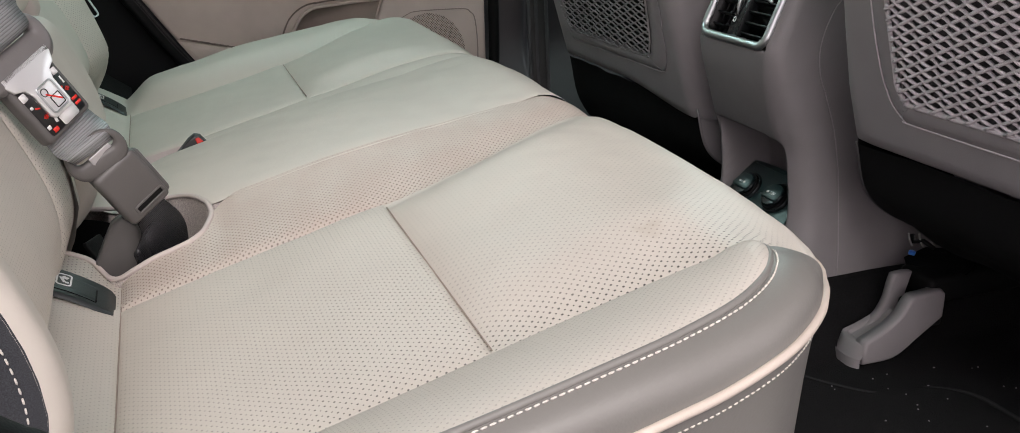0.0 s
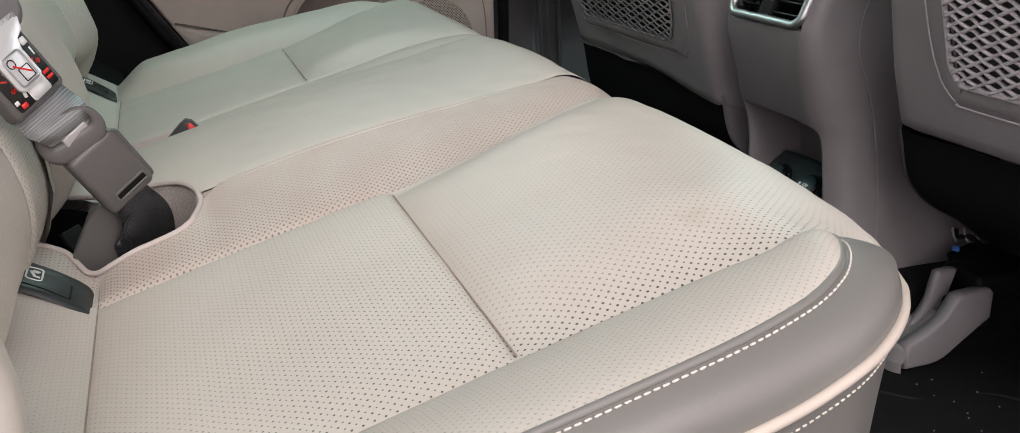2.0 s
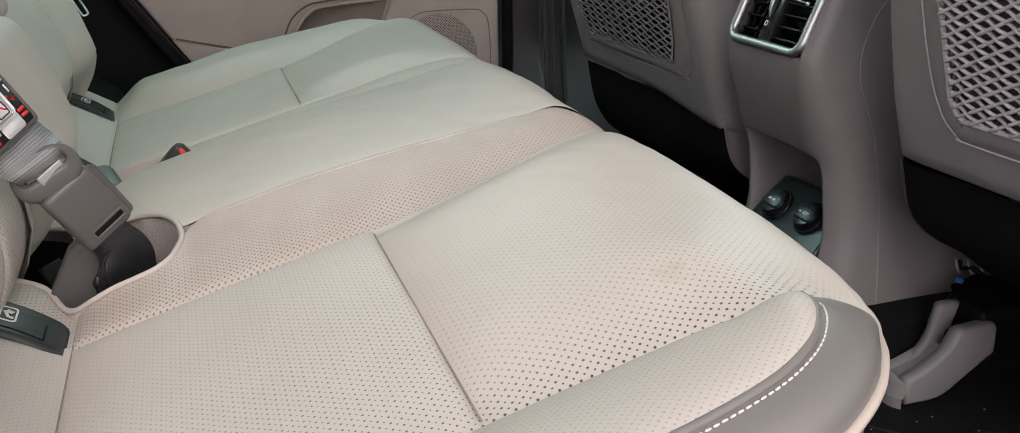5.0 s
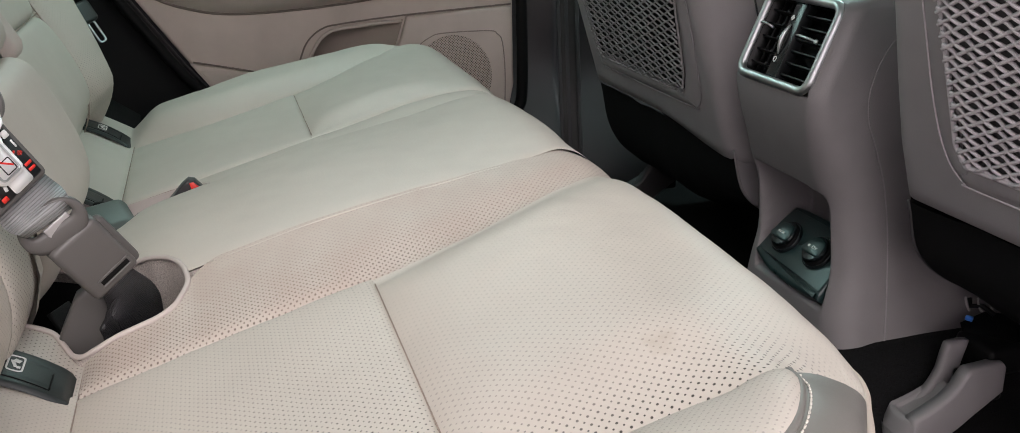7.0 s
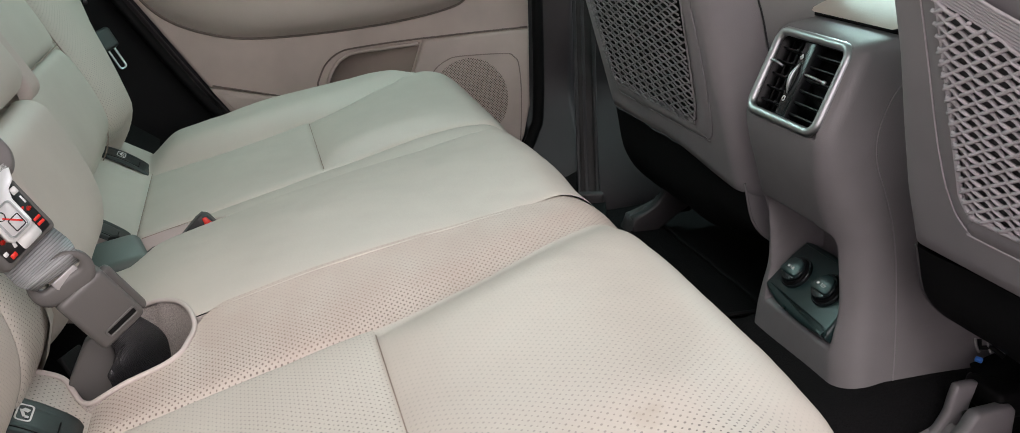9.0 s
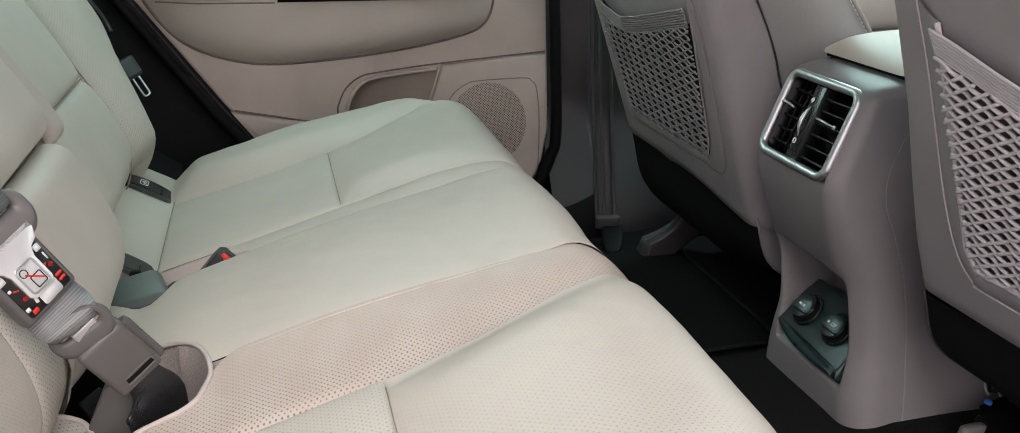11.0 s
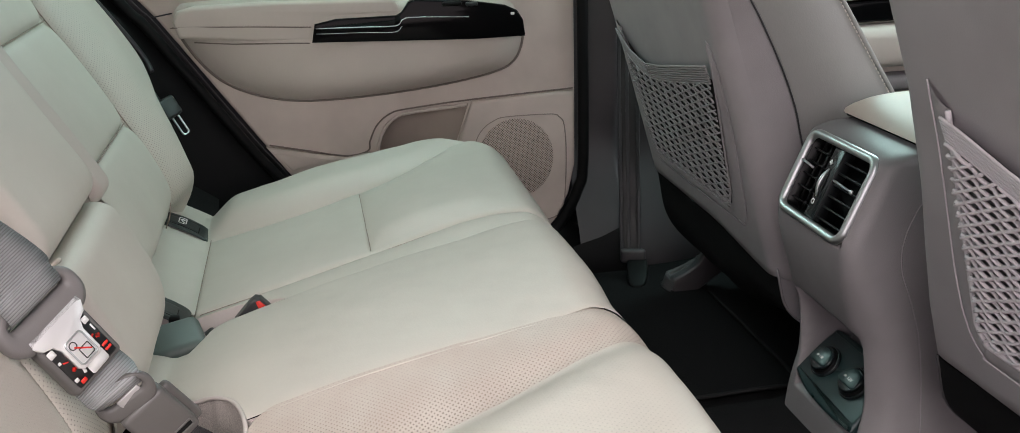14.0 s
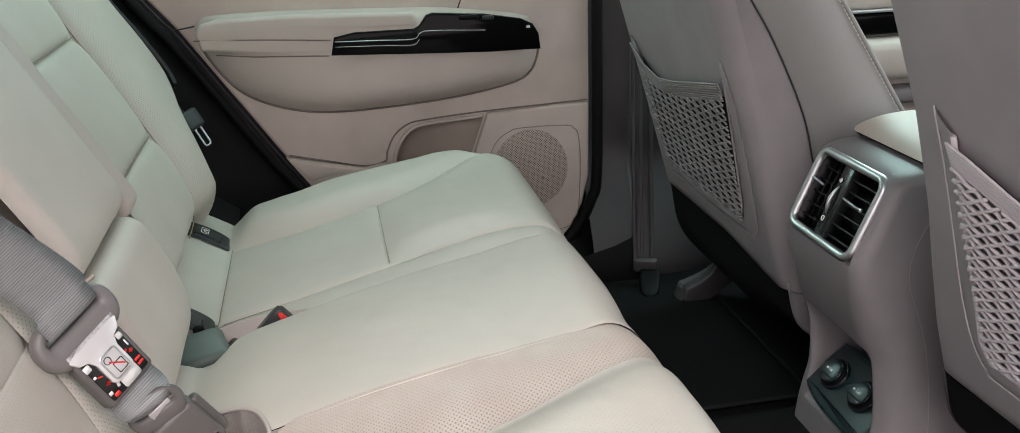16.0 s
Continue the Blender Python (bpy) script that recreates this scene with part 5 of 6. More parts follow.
# ---- front seats ----
def front_seat(y_in, side, dx, dz, label):
    """A front seat's back seen from behind; side: +1 if it reaches towards the far door."""
    W = 0.42
    # the far side's shade is put into its cord colour
    cord = M_CORD_SHADED if side > 0 else M_CORD_LIT
    seat = thing("bucket_seat", label, "car seat", "front seats")
    zb = 0.341 + dz

    def rear_x(z):
        return 0.459 + dx - 0.307 * (z - zb)

    nrm = Vector((-0.956, 0, -0.293))

    def inset(z):
        """The back narrows towards its top."""
        if side < 0:
            return float(np.interp(z - dz, [0.40, 0.46, 0.52, 0.60, 0.70, 0.95], [0.0, 0.008, 0.018, 0.023, 0.014, -0.02]))
        return 0.012 * smooth(0.40, 0.70, z - dz)

    def dip(a):
        """The far shell's foot hangs lower at its inner corner."""
        return 0.019 * (1 - smooth(0.0, 0.20, a)) if side > 0 else 0.0

    def on(a, z, h=0.0):
        """A place on the shell: a across from the inner edge, h out of it."""
        edge = roll(min(a, W - a), 0.024) + roll(max(0.0, z - zb + dip(a)), 0.012)
        bow = 0.006 * math.sin(math.pi * min(1, max(0, (z - zb) / 0.7)))
        return Vector((rear_x(z) + bow, y_in + side * (a + inset(z) * (1 - a / W)), z)) + nrm * (h - edge)

    def shell_pt(u, v):
        a = W * eased(v, 0.8)
        return on(a, zb - dip(a) + (0.62 + dip(a)) * u)

    part("back_shell", lattice(shell_pt, 60, 60, flip=side > 0, uv=lambda u, v, p: (p[1], p[2])), M_SHELL, seat, "grey moulded seat-back shell")

    shell_line = curve_of([(0.30, 0.520), (0.40, 0.505), (0.46, 0.492), (0.495, 0.483), (0.526, 0.475), (0.564, 0.460), (0.609, 0.438), (0.638, 0.422), (0.678, 0.397), (0.75, 0.357), (0.8, 0.330), (1.05, 0.250)])

    def side_pt(out):
        def at(u, v):
            z = zb - dip(W * out) + (0.62 + dip(W * out)) * u
            x0 = on(0.0, z).x
            x1 = max(x0 + 0.004, shell_line(z - dz) + dx - (0.008 if side > 0 else 0.0))
            return Vector((x0 + (x1 - x0) * v, y_in + side * (W * out + (1 - out) * inset(z) * (1 - 0.6 * v)) + (-side if not out else side) * 0.004 * math.sin(math.pi * v / 2), z + 0.012 * v))

        return at

    part("shell_side", lattice(side_pt(0), 50, 10), M_SHELL, seat)
    part("shell_side", lattice(side_pt(1), 50, 10), M_SHELL, seat)

    gap = [Vector(side_pt(0)(k / 50, 1.0)) + Vector((0.0015, -side * 0.0012, 0)) for k in range(3, 51)]
    part("cover_gap", tube(gap, 0.0011, 6), M_PILLAR, seat)

    def cover(u, v):
        """The leather-covered back, from the inner side round the front to the outer side."""
        z = zb + 0.03 + 0.59 * u
        xs = max(on(0.0, z).x + 0.002, shell_line(z - dz) + dx - (0.008 if side > 0 else 0.0))
        xf = 0.582 + dx - 0.66 * (z - 0.551 - dz)
        t = v * 3
        if t < 1:
            a, x = 0.002 - 0.012 * math.sin(math.pi * t), xs + (xf - xs) * t
        elif t < 2:
            a, x = W * (t - 1), xf - 0.03 * math.sin(math.pi * (t - 1)) + 0.0
        else:
            a, x = W - 0.002 + 0.012 * math.sin(math.pi * (t - 2)), xf + (xs - xf) * (t - 2)
        return (x, y_in + side * (a + 0.4 * inset(z) * max(0.0, 1 - t)), z)

    part("back_cover", lattice(cover, 40, 60), M_SEAT_GREY, seat, "grey leather seat-back cover")
    edge = [Vector(cover(k / 60, 0.318)) + Vector((0, -side * 0.004, 0)) for k in range(61)]
    part("cover_stitching", stitches(edge, 0.0055, 0.0038, 0.0006), M_THREAD, seat)
    part("cover_welt", tube([Vector(cover(k / 60, 0.333)) + Vector((0, -side * 0.001, 0)) for k in range(61)], 0.003, 6), M_SEAT_GREY, seat)
    # seat base: cushion, felt skirt beneath the shell
    part("seat_cushion", block((0.46, 0.44, 0.12), Matrix.Translation((0.80 + dx, y_in + side * W / 2, 0.34 + dz)), 0.04, 4), M_SEAT_GREY, seat)

    def felt(u, v):
        z0, sag = zb + 0.004, 1.0 + (0.35 * smooth(0.05, 0.5, v) if side > 0 else 0.0)
        q = spline([(0.464 + dx, 0, z0), (0.482 + dx, 0, z0 - 0.055 * sag), (0.53 + dx, 0, z0 - 0.092 * sag), (0.64 + dx, 0, z0 - 0.145), (0.95 + dx, 0, z0 - 0.165)], 20)[round(u * 20)]
        return (q.x, y_in + side * (0.008 + (W - 0.016) * v), q.z + 0.004 * noise.noise((q.x * 20, v * 8, 2)))

    part("under_felt", lattice(felt, 20, 30), M_FELT, seat, "black felt under the seat")
    side_edge = [Vector(felt(k / 20, 0.0)) for k in range(0, 15)]
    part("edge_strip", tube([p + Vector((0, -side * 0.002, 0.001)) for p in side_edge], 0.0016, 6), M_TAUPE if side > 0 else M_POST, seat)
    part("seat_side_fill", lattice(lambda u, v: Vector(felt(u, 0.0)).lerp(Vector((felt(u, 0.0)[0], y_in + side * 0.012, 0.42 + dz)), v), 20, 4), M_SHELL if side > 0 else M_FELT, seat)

    # storage net: a U-shaped frame, an elastic hem and crossing cords; y is the distance from the inner edge, z the height over the shell's foot
    def at(y, z, h=0.0):
        i = inset(zb + z)
        return on((y - i) / (1 - i / W), zb + z, h)

    z0, r, y1 = (0.056 if side > 0 else 0.063), 0.022, (0.356 if side > 0 else 0.366)
    if side > 0:
        y0, lean, low_gap = 0.081, 0.043, 0.016
        rim_in = [(0.043, 0.268), (0.035, 0.258), (0.029, 0.225), (0.029, 0.185), (0.033, 0.140), (0.040, 0.090)]
        hem_line = [(0.02, 0.247), (0.117, 0.229), (0.209, 0.212), (0.27, 0.204), (0.33, 0.214), (0.375, 0.243)]
    else:
        y0, lean, low_gap = 0.089, -0.004, 0.020
        rim_in = [(0.069, 0.274), (0.069, 0.260), (0.070, 0.225), (0.068, 0.170), (0.066, 0.120), (0.068, 0.085)]
        hem_line = [(0.07, 0.260), (0.119, 0.247), (0.161, 0.233), (0.23, 0.214), (0.30, 0.205), (0.34, 0.215), (0.385, 0.255)]

    def hem(y):
        return float(np.interp(y, [p[0] for p in hem_line], [p[1] for p in hem_line]))

    def net_in(z):
        return y0 - lean * min(1.0, max(0.0, (z - z0) / 0.18))

    def lower(b, y_a, y_b, rad):
        """The bottom of a U: its corners and the run between them."""
        pts = [(y_a + rad - rad * math.cos(t), b + rad - rad * math.sin(t)) for t in np.linspace(0.2, 1.4, 6)]
        pts += [((y_a + y_b) / 2, b)]
        pts += [(y_b - rad + rad * math.sin(t), b + rad - rad * math.cos(t)) for t in np.linspace(0.2, 1.4, 6)]
        return pts

    def path(pts):
        return [(p.x, p.y) for p in spline([(y, z, 0) for y, z in pts], 110)]

    top_in = hem(net_in(0.24)) + 0.002
    inner = path([(net_in(z), z) for z in np.linspace(top_in, z0 + r + 0.004, 6)] + lower(z0, y0, y1, r) + [(y1 + 0.006, 0.14), (y1 + 0.012, 0.235)])
    outer = path(rim_in + lower(z0 - low_gap, rim_in[-1][0] + 0.003, y1 + 0.016, 0.034) + [(y1 + 0.022, 0.14), (y1 + 0.028, 0.245)])

    def frame_pt(u, v):
        (a, z), (b, y) = inner[round(u * 110)], outer[round(u * 110)]
        return at(a + (b - a) * v, z + (y - z) * v, 0.0006 + 0.0035 * math.sin(math.pi * min(1.0, v * 1.1)) ** 0.6 * (1 - 0.3 * v))

    part("net_frame", lattice(frame_pt, 110, 10, flip=side < 0), M_SHELL, seat)
    # pale line along the frame's groove, a highlight drawn as a thin rod
    part("frame_glint", tube([at(y, z, 0.0010) for y, z in outer[:100]], 0.0008, 6), cord, seat)

    def low(y):
        d = min(y - y0 + 0.004, y1 - y)
        return z0 if d > r else z0 + r - math.sqrt(max(0.0, r * r - (r - max(0, d)) ** 2))

    cords, step, slope = [], *((0.0250, 0.35) if side > 0 else (0.0200, 0.46))
    for direction in (1, -1):
        for k in range(-60, 90):
            start = y0 + k * step if direction > 0 else y1 - k * step
            run = []
            for i in range(0, 170):
                y, z = start + direction * i * 0.004, z0 + i * 0.004 * slope
                if net_in(z) - (0.004 if side > 0 else -0.001) <= y <= y1 + 0.004 and low(y) - 0.001 <= z <= hem(y) - 0.019:
                    w = 0.0008 * math.sin(i * 0.004 * 2 * math.pi / step)
                    run.append(at(y, z, 0.0042 + direction * w + 0.006 * (z - z0) / 0.18))
            if len(run) > 2:
                cords.append(tube(run, 0.00115 if side > 0 else 0.0017, 5))
    # added dark sheet behind the cords, standing for the shade inside the pocket
    part("net_shade", lattice(lambda u, v: at(net_in(z0 + 0.16 * u) + 0.005 + (y1 - 0.005 - net_in(z0 + 0.16 * u)) * v, z0 + 0.004 + (hem(y0 + (y1 - y0) * v) - z0 - 0.016) * u, 0.0012), 16, 24, flip=side > 0), M_BLACK if side > 0 else M_POST, seat)
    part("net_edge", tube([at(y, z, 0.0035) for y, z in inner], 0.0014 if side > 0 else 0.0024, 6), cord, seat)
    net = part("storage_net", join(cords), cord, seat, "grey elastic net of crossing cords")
    bands = []
    for k in range(8):
        ys = np.linspace(net_in(0.24 - 0.003 * k), y1 + 0.010, 50)
        bands.append(tube([at(y, hem(y) - 0.0029 * k, 0.0105 - 0.0004 * k) for y in ys], 0.00135, 6))
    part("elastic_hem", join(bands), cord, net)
    return seat


front_seat(0.118, 1, 0.0, 0.0, "dark grey front seat beside the far door, storage net behind")
front_seat(-0.143, -1, 0.021, 0.024, "dark grey front seat with a storage net on its back")


# ---- rail covers and bits under the seats ----
def rail_cover(y, label, mat, arm=0.0):
    """A moulded boot over a rail's end: a low toe with a sunk pad, two cheeks and a gap between them."""
    ob = thing("rail_cover", label, "rail cover", "seat rail covers")
    top = curve_of([(0.480, 0.150), (0.484, 0.163), (0.492, 0.168), (0.510, 0.176), (0.528, 0.188), (0.538, 0.203), (0.543, 0.208), (0.560, 0.209), (0.579, 0.210), (0.584, 0.205)])
    low = curve_of([(0.480, 0.143), (0.496, 0.141), (0.528, 0.143), (0.555, 0.160), (0.585, 0.180)])

    def slab(prof, y0, width, bevel=0.003):
        m = Matrix(((1, 0, 0, 0), (0, 0, -1, y0), (0, 1, 0, 0), (0, 0, 0, 1)))
        return plate(prof, width, m, bevel, 3)

    xs = np.linspace(0.488, 0.584, 26)
    part("near_wall", slab([(x, top(x)) for x in xs] + [(x, low(x)) for x in xs[::-1]], y + 0.018, 0.014, 0.004), mat, ob)
    far = curve_of([(0.498, 0.150), (0.505, 0.160), (0.520, 0.172), (0.530, 0.183), (0.538, 0.200), (0.540, 0.217), (0.543, 0.221), (0.556, 0.222), (0.566, 0.221)])
    xf = np.linspace(0.498, 0.566, 24)
    part("far_wall", slab([(x, far(x) - arm * smooth(0.52, 0.545, x)) for x in xf] + [(0.560, 0.200), (0.552, 0.160), (0.530, 0.145), (0.498, 0.143)], y + 0.044, 0.009, 0.003), mat, ob)

    def toe(u, v):
        x = 0.478 + 0.062 * u
        rim = smooth(0.0, 0.10, v) * smooth(1.0, 0.90, v)
        z = 0.146 + 0.016 * smooth(0.0, 0.14, u) + 0.022 * u ** 1.5
        z -= 0.004 * smooth(0.20, 0.27, u) * smooth(0.90, 0.80, u) * smooth(0.10, 0.18, v) * smooth(0.90, 0.82, v)
        return (x + 0.006 * abs(2 * v - 1) ** 3, y + 0.005 + 0.040 * v, z + 0.002 * (1 - rim))

    part("toe", lattice(toe, 50, 40), mat, ob)
    part("toe_front", lattice(lambda u, v: (toe(0, v)[0], y + 0.005 + 0.040 * v, 0.130 + 0.0185 * u), 4, 20), mat, ob)
    part("rail_end", block((0.045, 0.020, 0.034), Matrix.Translation((0.568, y + 0.022, 0.182)), 0.004), M_BLACK, ob)
    return ob


# the near cover's plastic darkened, shade of the far footwell in its colour
M_COVER_SHADED = plastic("shaded grey cover plastic", (0.055, 0.052, 0.054), 0.45, 0.2)
rail_cover(-0.192, "grey plastic cover on the near seat rail's end", M_TAUPE)
rail_cover(0.510, "grey plastic cover on the far seat rail's end", M_COVER_SHADED, 0.034)

rail = thing("seat_rail", "black steel seat rail with a blue clip", "seat rail")
part("channel", block((0.34, 0.05, 0.03), Matrix.Translation((0.74, -0.155, 0.205)), 0.006), M_BLACK, rail)
part("clip", block((0.007, 0.005, 0.004), basis((0.583, -0.133, 0.231), (0.6, -0.8, -0.1), (-0.3, 0, 0.9)), 0.001), M_BLUE, rail, "small blue plastic clip")
part("bracket", plate([(-0.030, -0.016), (0.026, -0.018), (0.040, 0.002), (0.030, 0.014), (-0.012, 0.018), (-0.034, 0.004)], 0.003, basis((0.604, -0.150, 0.224), (0.75, -0.6, 0.1), (-0.25, -0.45, 0.85)), 0.001), M_PIANO, rail, "glossy black steel bracket")
for k in range(3):
    part("hook", tube(spline([(0.580 + 0.009 * k, -0.128 - 0.006 * k, 0.252), (0.578 + 0.009 * k, -0.132 - 0.006 * k, 0.247), (0.580 + 0.009 * k, -0.134 - 0.006 * k, 0.241), (0.584 + 0.009 * k, -0.131 - 0.006 * k, 0.239)], 10), 0.0011, 6), M_SATIN, rail)
part("bolt", tube([(0.590, -0.166, 0.196), (0.586, -0.172, 0.198)], 0.004, 10), M_SATIN, rail)
part("lever", tube([(0.585, -0.128, 0.250), (0.583, -0.133, 0.244), (0.590, -0.140, 0.246), (0.596, -0.150, 0.240)], 0.0025, 6), M_BLACK, rail)

M_BINDING = cloth("charcoal mat binding", (0.020, 0.020, 0.021), 1800, 0.0004)
mat = thing("floor_mat", "black carpet floor mat with a wavy edge", "floor mat", "floor mats")
MAT_EDGE = curve_of([(-0.60, 0.545), (-0.33, 0.553), (-0.273, 0.549), (-0.247, 0.515), (-0.244, 0.470), (-0.200, 0.430), (-0.16, 0.41)])


def near_mat(u, v):
    y = -0.60 + 0.43 * u
    x = 0.10 + (MAT_EDGE(y) - 0.10) * v
    return (x, y, floor_z(x, y) + 0.006 * (1 - smooth(0.985, 1.0, v)))


part("carpet_top", lattice(near_mat, 50, 60), M_CARPET, mat)
part("bound_edge", tube([Vector(near_mat(k / 60, 1.0)) + Vector((0, 0, 0.003)) for k in range(61)], 0.0028, 6), M_BINDING, mat)
mat2 = thing("floor_mat", "black carpet floor mat in the far footwell", "floor mat", "floor mats")


def far_mat(u, v):
    x, y = 0.12 + 0.43 * v, 0.19 + 0.40 * u
    return (x, y, floor_z(x, y) + 0.006 * (1 - smooth(0.985, 1.0, v)))


part("carpet_top", lattice(far_mat, 40, 40), M_CARPET, mat2)
part("bound_edge", tube([Vector(far_mat(k / 40, 1.0)) + Vector((0, 0, 0.003)) for k in range(41)], 0.0028, 6), M_BINDING, mat2)
part("bound_edge", tube([Vector(far_mat(0.0, k / 40)) + Vector((0, 0, 0.004)) for k in range(41)], 0.0028, 6), M_BINDING, mat2)
rng = random.Random(4)
specks = []
for k in range(34):
    x, y = rng.uniform(0.42, 0.60), rng.uniform(-0.42, -0.20)
    specks.append(block((rng.uniform(0.0006, 0.0014), rng.uniform(0.0006, 0.0016), 0.0006), Matrix.Translation((x, y, floor_z(x, y) + 0.0075)) @ pose(0, 0, 0, 0, 0, rng.uniform(0, 180)), 0.0))
crumbs = part("crumbs", join(specks), M_TAUPE)
tagged(crumbs, "pale crumbs scattered over the black carpet", "crumbs", kind="stuff")

# ---- seat belts ----
front_belt = thing("front_seat_belt", "dark grey belt webbing hanging down the far pillar", "seat belt")
FACING = Vector((0.95, -0.32, 0)).normalized()
M_BELT_EDGE = webbing("grey belt edge webbing", (0.055, 0.055, 0.058), 1900.0, 0.7, 0.4)
BELT_RUN = [(0.472, 0.712, 0.95), (0.468, 0.695, 0.60), (0.462, 0.668, 0.40), (0.456, 0.634, 0.20), (0.455, 0.622, 0.176)]
part("webbing", ribbon(BELT_RUN, FACING, 0.036, n=30), M_BELT_DARK, front_belt)
for off in (-0.0145, -0.002, 0.0150):
    part("webbing_edge", ribbon([Vector(p) + FACING * off + Vector((-0.0008, -0.0016, 0)) for p in BELT_RUN], FACING, 0.0055, n=30), M_BELT_EDGE, front_belt)
part("anchor_loop", block((0.042, 0.012, 0.024), basis((0.455, 0.617, 0.172), FACING, (0, 0, 1)), 0.005, 3), M_POST, front_belt)
part("anchor_cover", plate([(-0.017, 0.036), (-0.0175, 0.0), (-0.014, -0.026), (-0.006, -0.036), (0.006, -0.036), (0.014, -0.026), (0.0175, 0.0), (0.017, 0.036)], 0.012, basis((0.452, 0.585, 0.146), FACING, (0, -0.35, 1)), 0.005, 3), M_BLACK, front_belt)

AXIS, ACROSS, OUT = Vector((-0.50, -0.17, 0.85)).normalized(), Vector((0.44, 0.79, 0.41)).normalized(), Vector((0.74, -0.575, 0.31)).normalized()


def belt_pose(p, axis=AXIS, out=OUT):
    """A pose with x across the belt, y up along it and z out towards its face."""
    axis = Vector(axis).normalized()
    x = axis.cross(Vector(out)).normalized()
    z = x.cross(axis)
    m = Matrix((x, axis, z)).transposed().to_4x4()
    m.translation = Vector(p)
    return m


centre_belt = thing("centre_seat_belt", "grey centre seat belt buckled through two latches", "seat belt")
MB = belt_pose((-0.2235, -0.1813, 0.4858), (-0.5, -0.064, 0.864), (0.664, -0.668, 0.335))
WX = -1 if (MB.to_3x3() @ Vector((1, 0, 0))).dot(ACROSS) < 0 else 1
# lower latch and its strap out of the cushion's pocket
ML = belt_pose((-0.1789, -0.1661, 0.4144), (-0.452, -0.311, 0.836), (0.443, -0.892, -0.092))
latch = part("latch_box", block((0.0375, 0.0505, 0.018), ML, 0.0045, 4), M_BUCKLE, centre_belt, "grey plastic buckle box")
part("latch_slot", ring(rounded(0.027, 0.0075, 0.002, 4), rounded(0.0235, 0.0045, 0.001, 4), 0.0014, ML @ pose(0.003, -0.0155, 0.0085)), M_BUCKLE, latch)
part("release_key", block((0.0232, 0.0042, 0.002), ML @ pose(0.003, -0.0155, 0.0082), 0.0005), M_BLACK, latch)
part("latch_back", block((0.038, 0.046, 0.010), ML @ pose(0.005, -0.008, -0.010), 0.004, 3), M_BUCKLE, latch)
part("small_tongue", block((0.019, 0.020, 0.003), ML @ pose(0.0, 0.029, 0.003), 0.001), M_SATIN, centre_belt)
MR = belt_pose((-0.1970, -0.1812, 0.4451), (-0.431, -0.115, 0.895), (0.25, -0.96, -0.02))
part("tongue_ring", ring(rounded(0.0445, 0.030, 0.0145, 8), [(x, y + 0.004) for x, y in rounded(0.0315, 0.009, 0.004, 8)], 0.0045, MR @ pose(0, -0.002, -0.004), 0.001), M_BUCKLE, centre_belt)
part("short_webbing", ribbon([MR @ Vector((0, 0.000, -0.004)), MR @ Vector((0, 0.003, 0.002)), MR @ Vector((0, 0.010, 0.0050)), MB @ Vector((0, -0.032, 0.001)), MB @ Vector((0, -0.014, -0.002))], [MR.to_3x3() @ Vector((1, 0, 0)), MB.to_3x3() @ Vector((1, 0, 0))], 0.045, n=28, taper=lambda u: 0.70 + 0.30 * smooth(0.15, 0.75, u)), M_BELT_FINE, centre_belt)
# upper latch: shell, printed label, steel tongue
upper = part("upper_latch", block((0.0475, 0.0470, 0.013), MB, 0.004, 4), M_BUCKLE, centre_belt)
label = part("printed_label", plate(rounded(0.0385, 0.0385, 0.002, 3), 0.0006, MB @ pose(0, -0.0005, 0.0064)), M_LABEL, upper, "black label with red and white print")


def mark(x, y, w, h, mat, turn=0, r=0.0):
    w, h = (w, h) if w > 0.01 else (w * 0.8, h * 0.8)
    ob = part("print", plate(rounded(w, h * 0.86, r or min(w, h) * 0.15, 3), 0.0003, MB @ pose(x * WX, y * 0.84, 0.0070, 0, 0, turn)), mat, label)
    return ob


mark(0.003, -0.017, 0.017, 0.013, M_WHITE)
mark(0.0155, -0.017, 0.007, 0.003, M_RED)
mark(0.0155, -0.0125, 0.007, 0.003, M_RED)
mark(-0.0135, -0.0205, 0.006, 0.0045, M_RED)
mark(0.016, -0.003, 0.005, 0.005, M_RED, 0, 0.0024)
mark(0.012, -0.0005, 0.006, 0.002, M_RED, 30)
mark(-0.013, -0.008, 0.005, 0.005, M_RED, 0, 0.0024)
mark(-0.014, 0.001, 0.005, 0.0015, M_RED, -30)
for x, y, w, h, t in ((-0.017, 0.014, 0.007, 0.008, 0), (0.017, 0.014, 0.006, 0.007, 0), (-0.010, 0.004, 0.0022, 0.006, 20), (-0.017, -0.016, 0.004, 0.004, 0), (-0.008, -0.014, 0.003, 0.008, -15), (0.0175, 0.005, 0.0015, 0.008, 0), (-0.0175, 0.004, 0.003, 0.003, 0)):
    mark(x, y, w, h, M_WHITE, t)
TONGUE = [(-0.0245, 0.030), (-0.0245, 0.0245), (-0.0205, 0.0175), (-0.014, 0.015), (-0.0112, 0.009), (-0.0112, -0.008), (-0.008, -0.0115), (0.008, -0.0115), (0.0112, -0.008), (0.0112, 0.009), (0.014, 0.015), (0.0205, 0.0175), (0.0245, 0.0245), (0.0245, 0.030)]
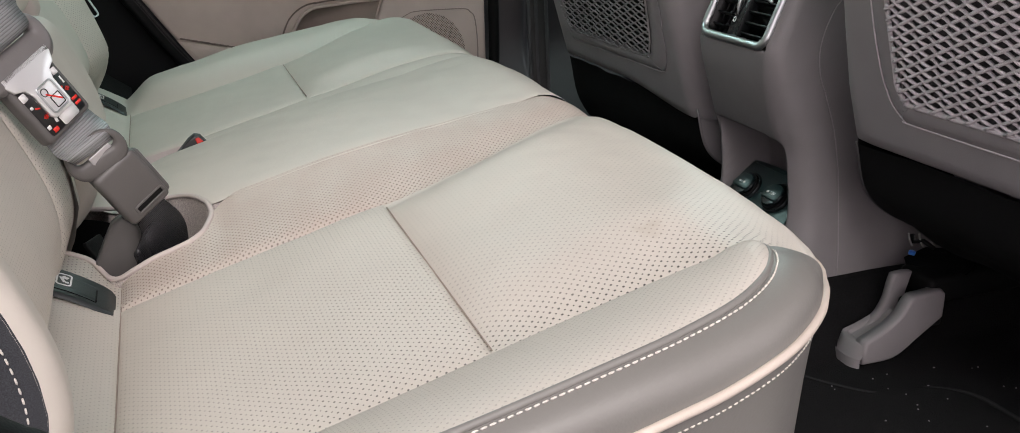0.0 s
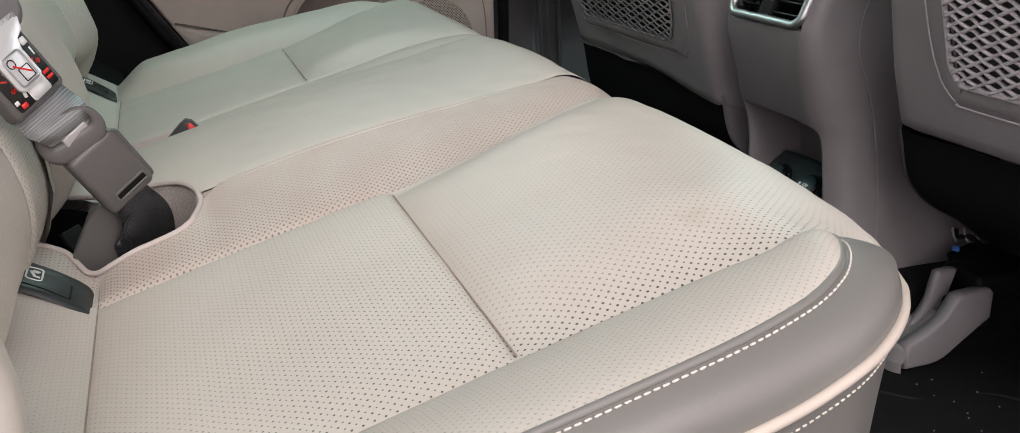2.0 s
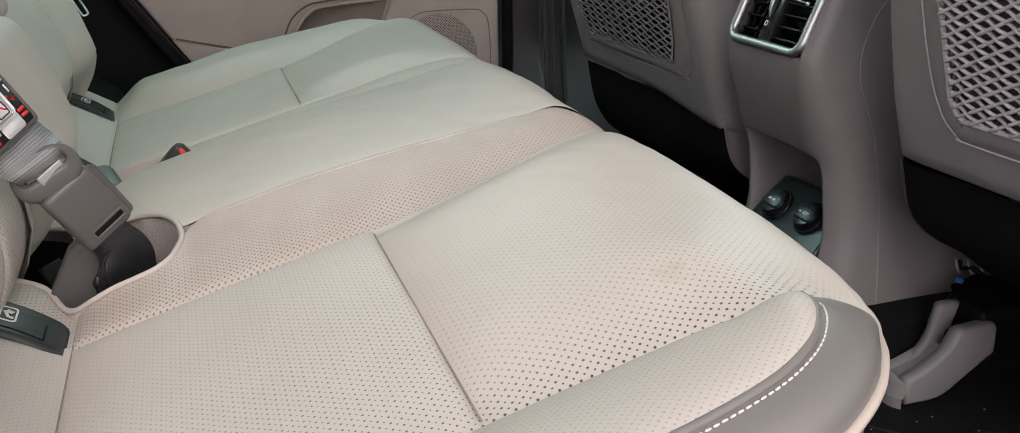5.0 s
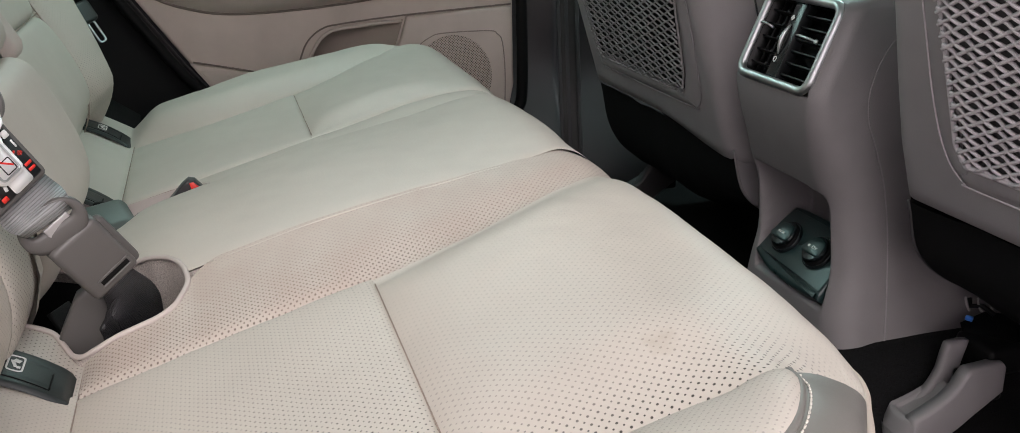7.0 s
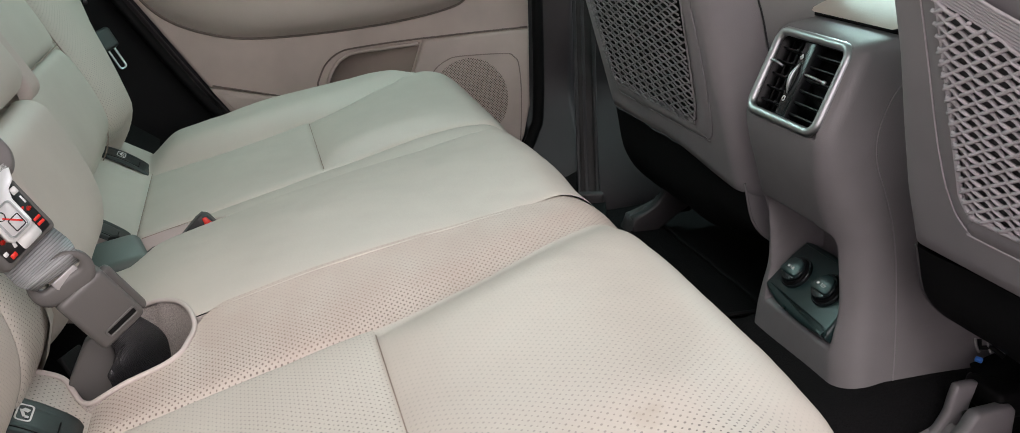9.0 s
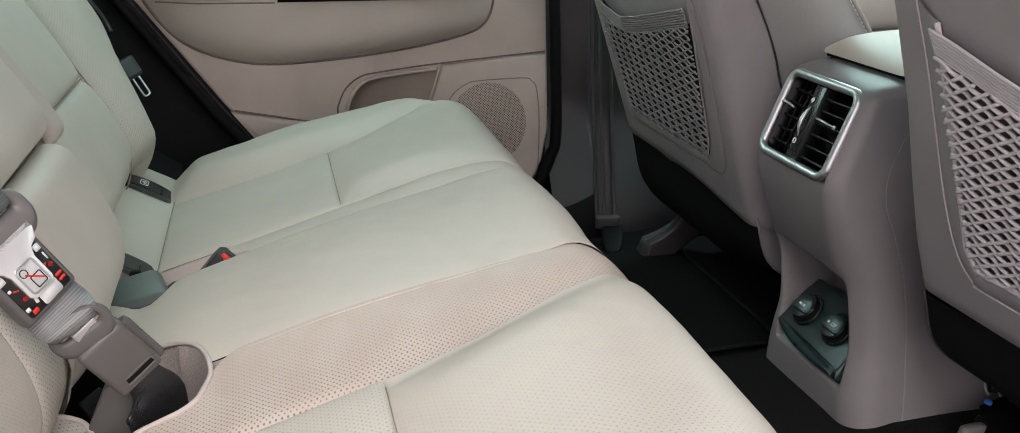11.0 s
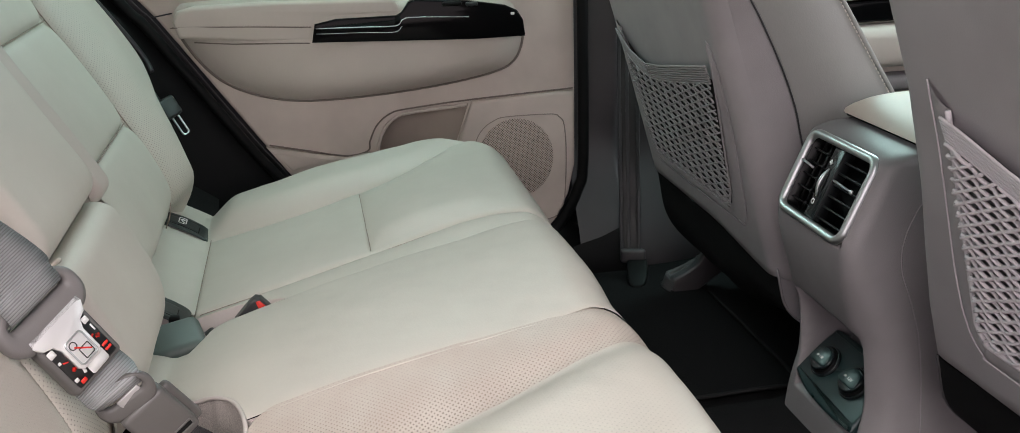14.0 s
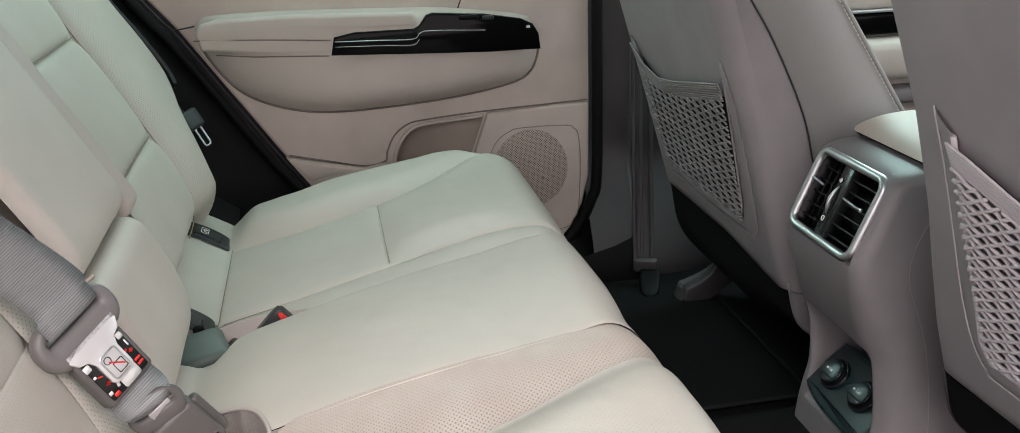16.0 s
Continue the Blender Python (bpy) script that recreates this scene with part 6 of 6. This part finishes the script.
part("tongue_plate", plate([(x, y) for x, y in TONGUE], 0.0028, MB @ pose(0, 0, 0.0072), 0.0009, 2), M_STEEL, centre_belt, "polished steel tongue plate")
part("tongue_window", ring(rounded(0.017, 0.021, 0.003, 4), rounded(0.0145, 0.0185, 0.002, 4), 0.001, MB @ pose(0, 0.001, 0.0098), 0.0004), M_CHROME, centre_belt)
part("tongue_print", block((0.013, 0.0012, 0.0004), MB @ pose(0.001 * WX, 0.0, 0.0102, 0, 0, -45 * WX), 0.0001, 1), M_RED, centre_belt)
part("tongue_print", ring(rounded(0.006, 0.006, 0.0028, 5), rounded(0.0048, 0.0048, 0.0022, 5), 0.0004, MB @ pose(-0.0035 * WX, 0.006, 0.0100)), M_LABEL, centre_belt)
part("tongue_print", ring(rounded(0.009, 0.009, 0.001, 5), rounded(0.0078, 0.0078, 0.0006, 5), 0.0004, MB @ pose(0.002 * WX, -0.003, 0.0100)), M_LABEL, centre_belt)
MG = MB @ pose(0, 0.0375, 0.004)
grip_edge = [(x, y + (0.007 * (1 - (x / 0.024) ** 2) if y < 0 and abs(x) < 0.024 else 0.0)) for x, y in rounded(0.072, 0.037, 0.0165, 14)]
slot_edge = [(x, y + 0.006) for x, y in rounded(0.0505, 0.0050, 0.002, 14)]
part("tongue_grip", ring(grip_edge, slot_edge, 0.007, MG @ pose(0, 0, -0.004), 0.003), M_GRIP, centre_belt, "grey plastic grip with a belt slot")
UPV = MG.to_3x3()
p0 = MG.translation
part("long_webbing", ribbon([p0 + UPV @ Vector((0, 0.005, -0.002)), p0 + UPV @ Vector((0, 0.009, 0.008)), p0 + UPV @ Vector((0, 0.020, 0.010)), p0 + UPV @ Vector((0, 0.045, 0.011)), p0 + Vector((-0.095, -0.072, 0.162)), p0 + Vector((-0.215, -0.165, 0.36))], [UPV @ Vector((1, 0, 0)), UPV @ Vector((1, 0, 0))], 0.048, n=40), M_BELT, centre_belt)

strap = thing("buckle_strap", "dark grey folded belt strap rising from the cushion pocket", "belt strap")
LX = ML.to_3x3() @ Vector((1, 0, 0))
if LX.x < 0:
    LX = -LX
part("webbing", ribbon([ML @ Vector((-0.001, -0.014, -0.006)), ML @ Vector((-0.001, -0.040, -0.006)), (-0.1625, -0.1420, 0.362), (-0.162, -0.1363, 0.345), (-0.162, -0.126, 0.300)], [LX, LX, Vector((0.80, 0.55, 0.20)), Vector((0.78, 0.62, 0)), Vector((0.78, 0.62, 0))], 0.050, n=30, taper=lambda u: 0.55 + 0.45 * smooth(0.15, 0.55, u)), M_STRAP, strap)
part("fold", ribbon([(-0.171, -0.153, 0.375), (-0.176, -0.155, 0.368), (-0.1790, -0.1545, 0.360), (-0.1770, -0.1500, 0.350), (-0.176, -0.143, 0.330)], [Vector((0.75, 0.35, 0.55)), Vector((0.45, -0.2, 0.85)), Vector((0.75, -0.1, 0.65)), Vector((0.8, 0.3, 0.3)), Vector((0.8, 0.5, 0))], 0.013, n=18), M_STRAP, strap)
stalk = thing("buckle_stalk", "dark grey plastic buckle stalk in the cushion pocket", "buckle stalk")
BOOT_FACE = Matrix(((1, 0, 0, 0), (0, 0, -1, -0.131), (0, 1, 0, 0), (0, 0, 0, 1)))
part("boot", plate([(-0.215, 0.280), (-0.2145, 0.344), (-0.211, 0.352), (-0.198, 0.377), (-0.188, 0.384), (-0.177, 0.374), (-0.174, 0.350), (-0.174, 0.280)], 0.014, BOOT_FACE, 0.004, 3), M_BUCKLE, stalk)
part("flap", block((0.004, 0.030, 0.05), basis((-0.205, -0.112, 0.335), (0.8, -0.2, 0.5), (-0.3, 0.2, 0.9)), 0.001), M_BLACK, stalk)

pocket_floor = part("pocket_floor", block((0.30, 0.34, 0.01), Matrix.Translation((-0.20, 0.01, 0.268)), 0.002), M_FELT)
tagged(pocket_floor, "black felt floor of the buckle pockets", "felt", kind="structure")

# far buckles: a red-keyed latch and a covered one
red = thing("belt_buckle", "grey belt buckle with a red release key", "belt buckle", "far belt buckles")
RED_FACE = Matrix(((1, 0, 0, 0), (0, 0, -1, 0.152), (0, 1, 0, 0), (0, 0, 0, 1)))
part("housing", plate([(-0.148, 0.330), (-0.148, 0.349), (-0.130, 0.368), (-0.124, 0.3725), (-0.118, 0.371), (-0.109, 0.360), (-0.112, 0.330)], 0.014, RED_FACE, 0.002, 2), M_PILLAR, red)
part("release_key", plate([(-0.1235, 0.3695), (-0.1195, 0.3705), (-0.1105, 0.3605), (-0.1125, 0.350), (-0.1195, 0.356)], 0.0020, RED_FACE @ pose(0, 0, 0.0136), 0.0005, 1), M_RED, red, "red release key")
green = thing("belt_buckle", "dark grey covered belt buckle lying in the far pocket", "belt buckle", "far belt buckles")
part("housing", block((0.062, 0.060, 0.050), basis((-0.206, 0.112, 0.332), (0.95, 0.25, 0.1), (-0.15, -0.2, 0.95)), 0.010, 4), M_TEAL, green)
part("strap", ribbon([(-0.176, 0.126, 0.340), (-0.168, 0.130, 0.343), (-0.162, 0.134, 0.330)], (-0.3, 0.9, 0.2), 0.020, n=8), M_BELT_DARK, green)
part("clip", block((0.012, 0.010, 0.012), Matrix.Translation((-0.212, 0.166, 0.346)), 0.003), M_BLACK, green)
part("pocket_cheek", block((0.030, 0.006, 0.040), basis((-0.238, 0.118, 0.335), (1, 0.5, 0), (0, 0, 1)), 0.003), M_LEATHER, mid_seat)

# the dark edge of the near door opening
jamb = thing("wall_near_jamb", "black rubber seal along the near door opening", "door seal", kind="structure")
part("seal", tube(spline([(-0.40, -0.64, 0.62), (-0.26, -0.635, 0.515), (-0.205, -0.630, 0.468), (-0.19, -0.628, 0.452), (-0.14, -0.62, 0.37), (-0.05, -0.61, 0.20)], 40), 0.012, 12), M_BLACK, jamb)
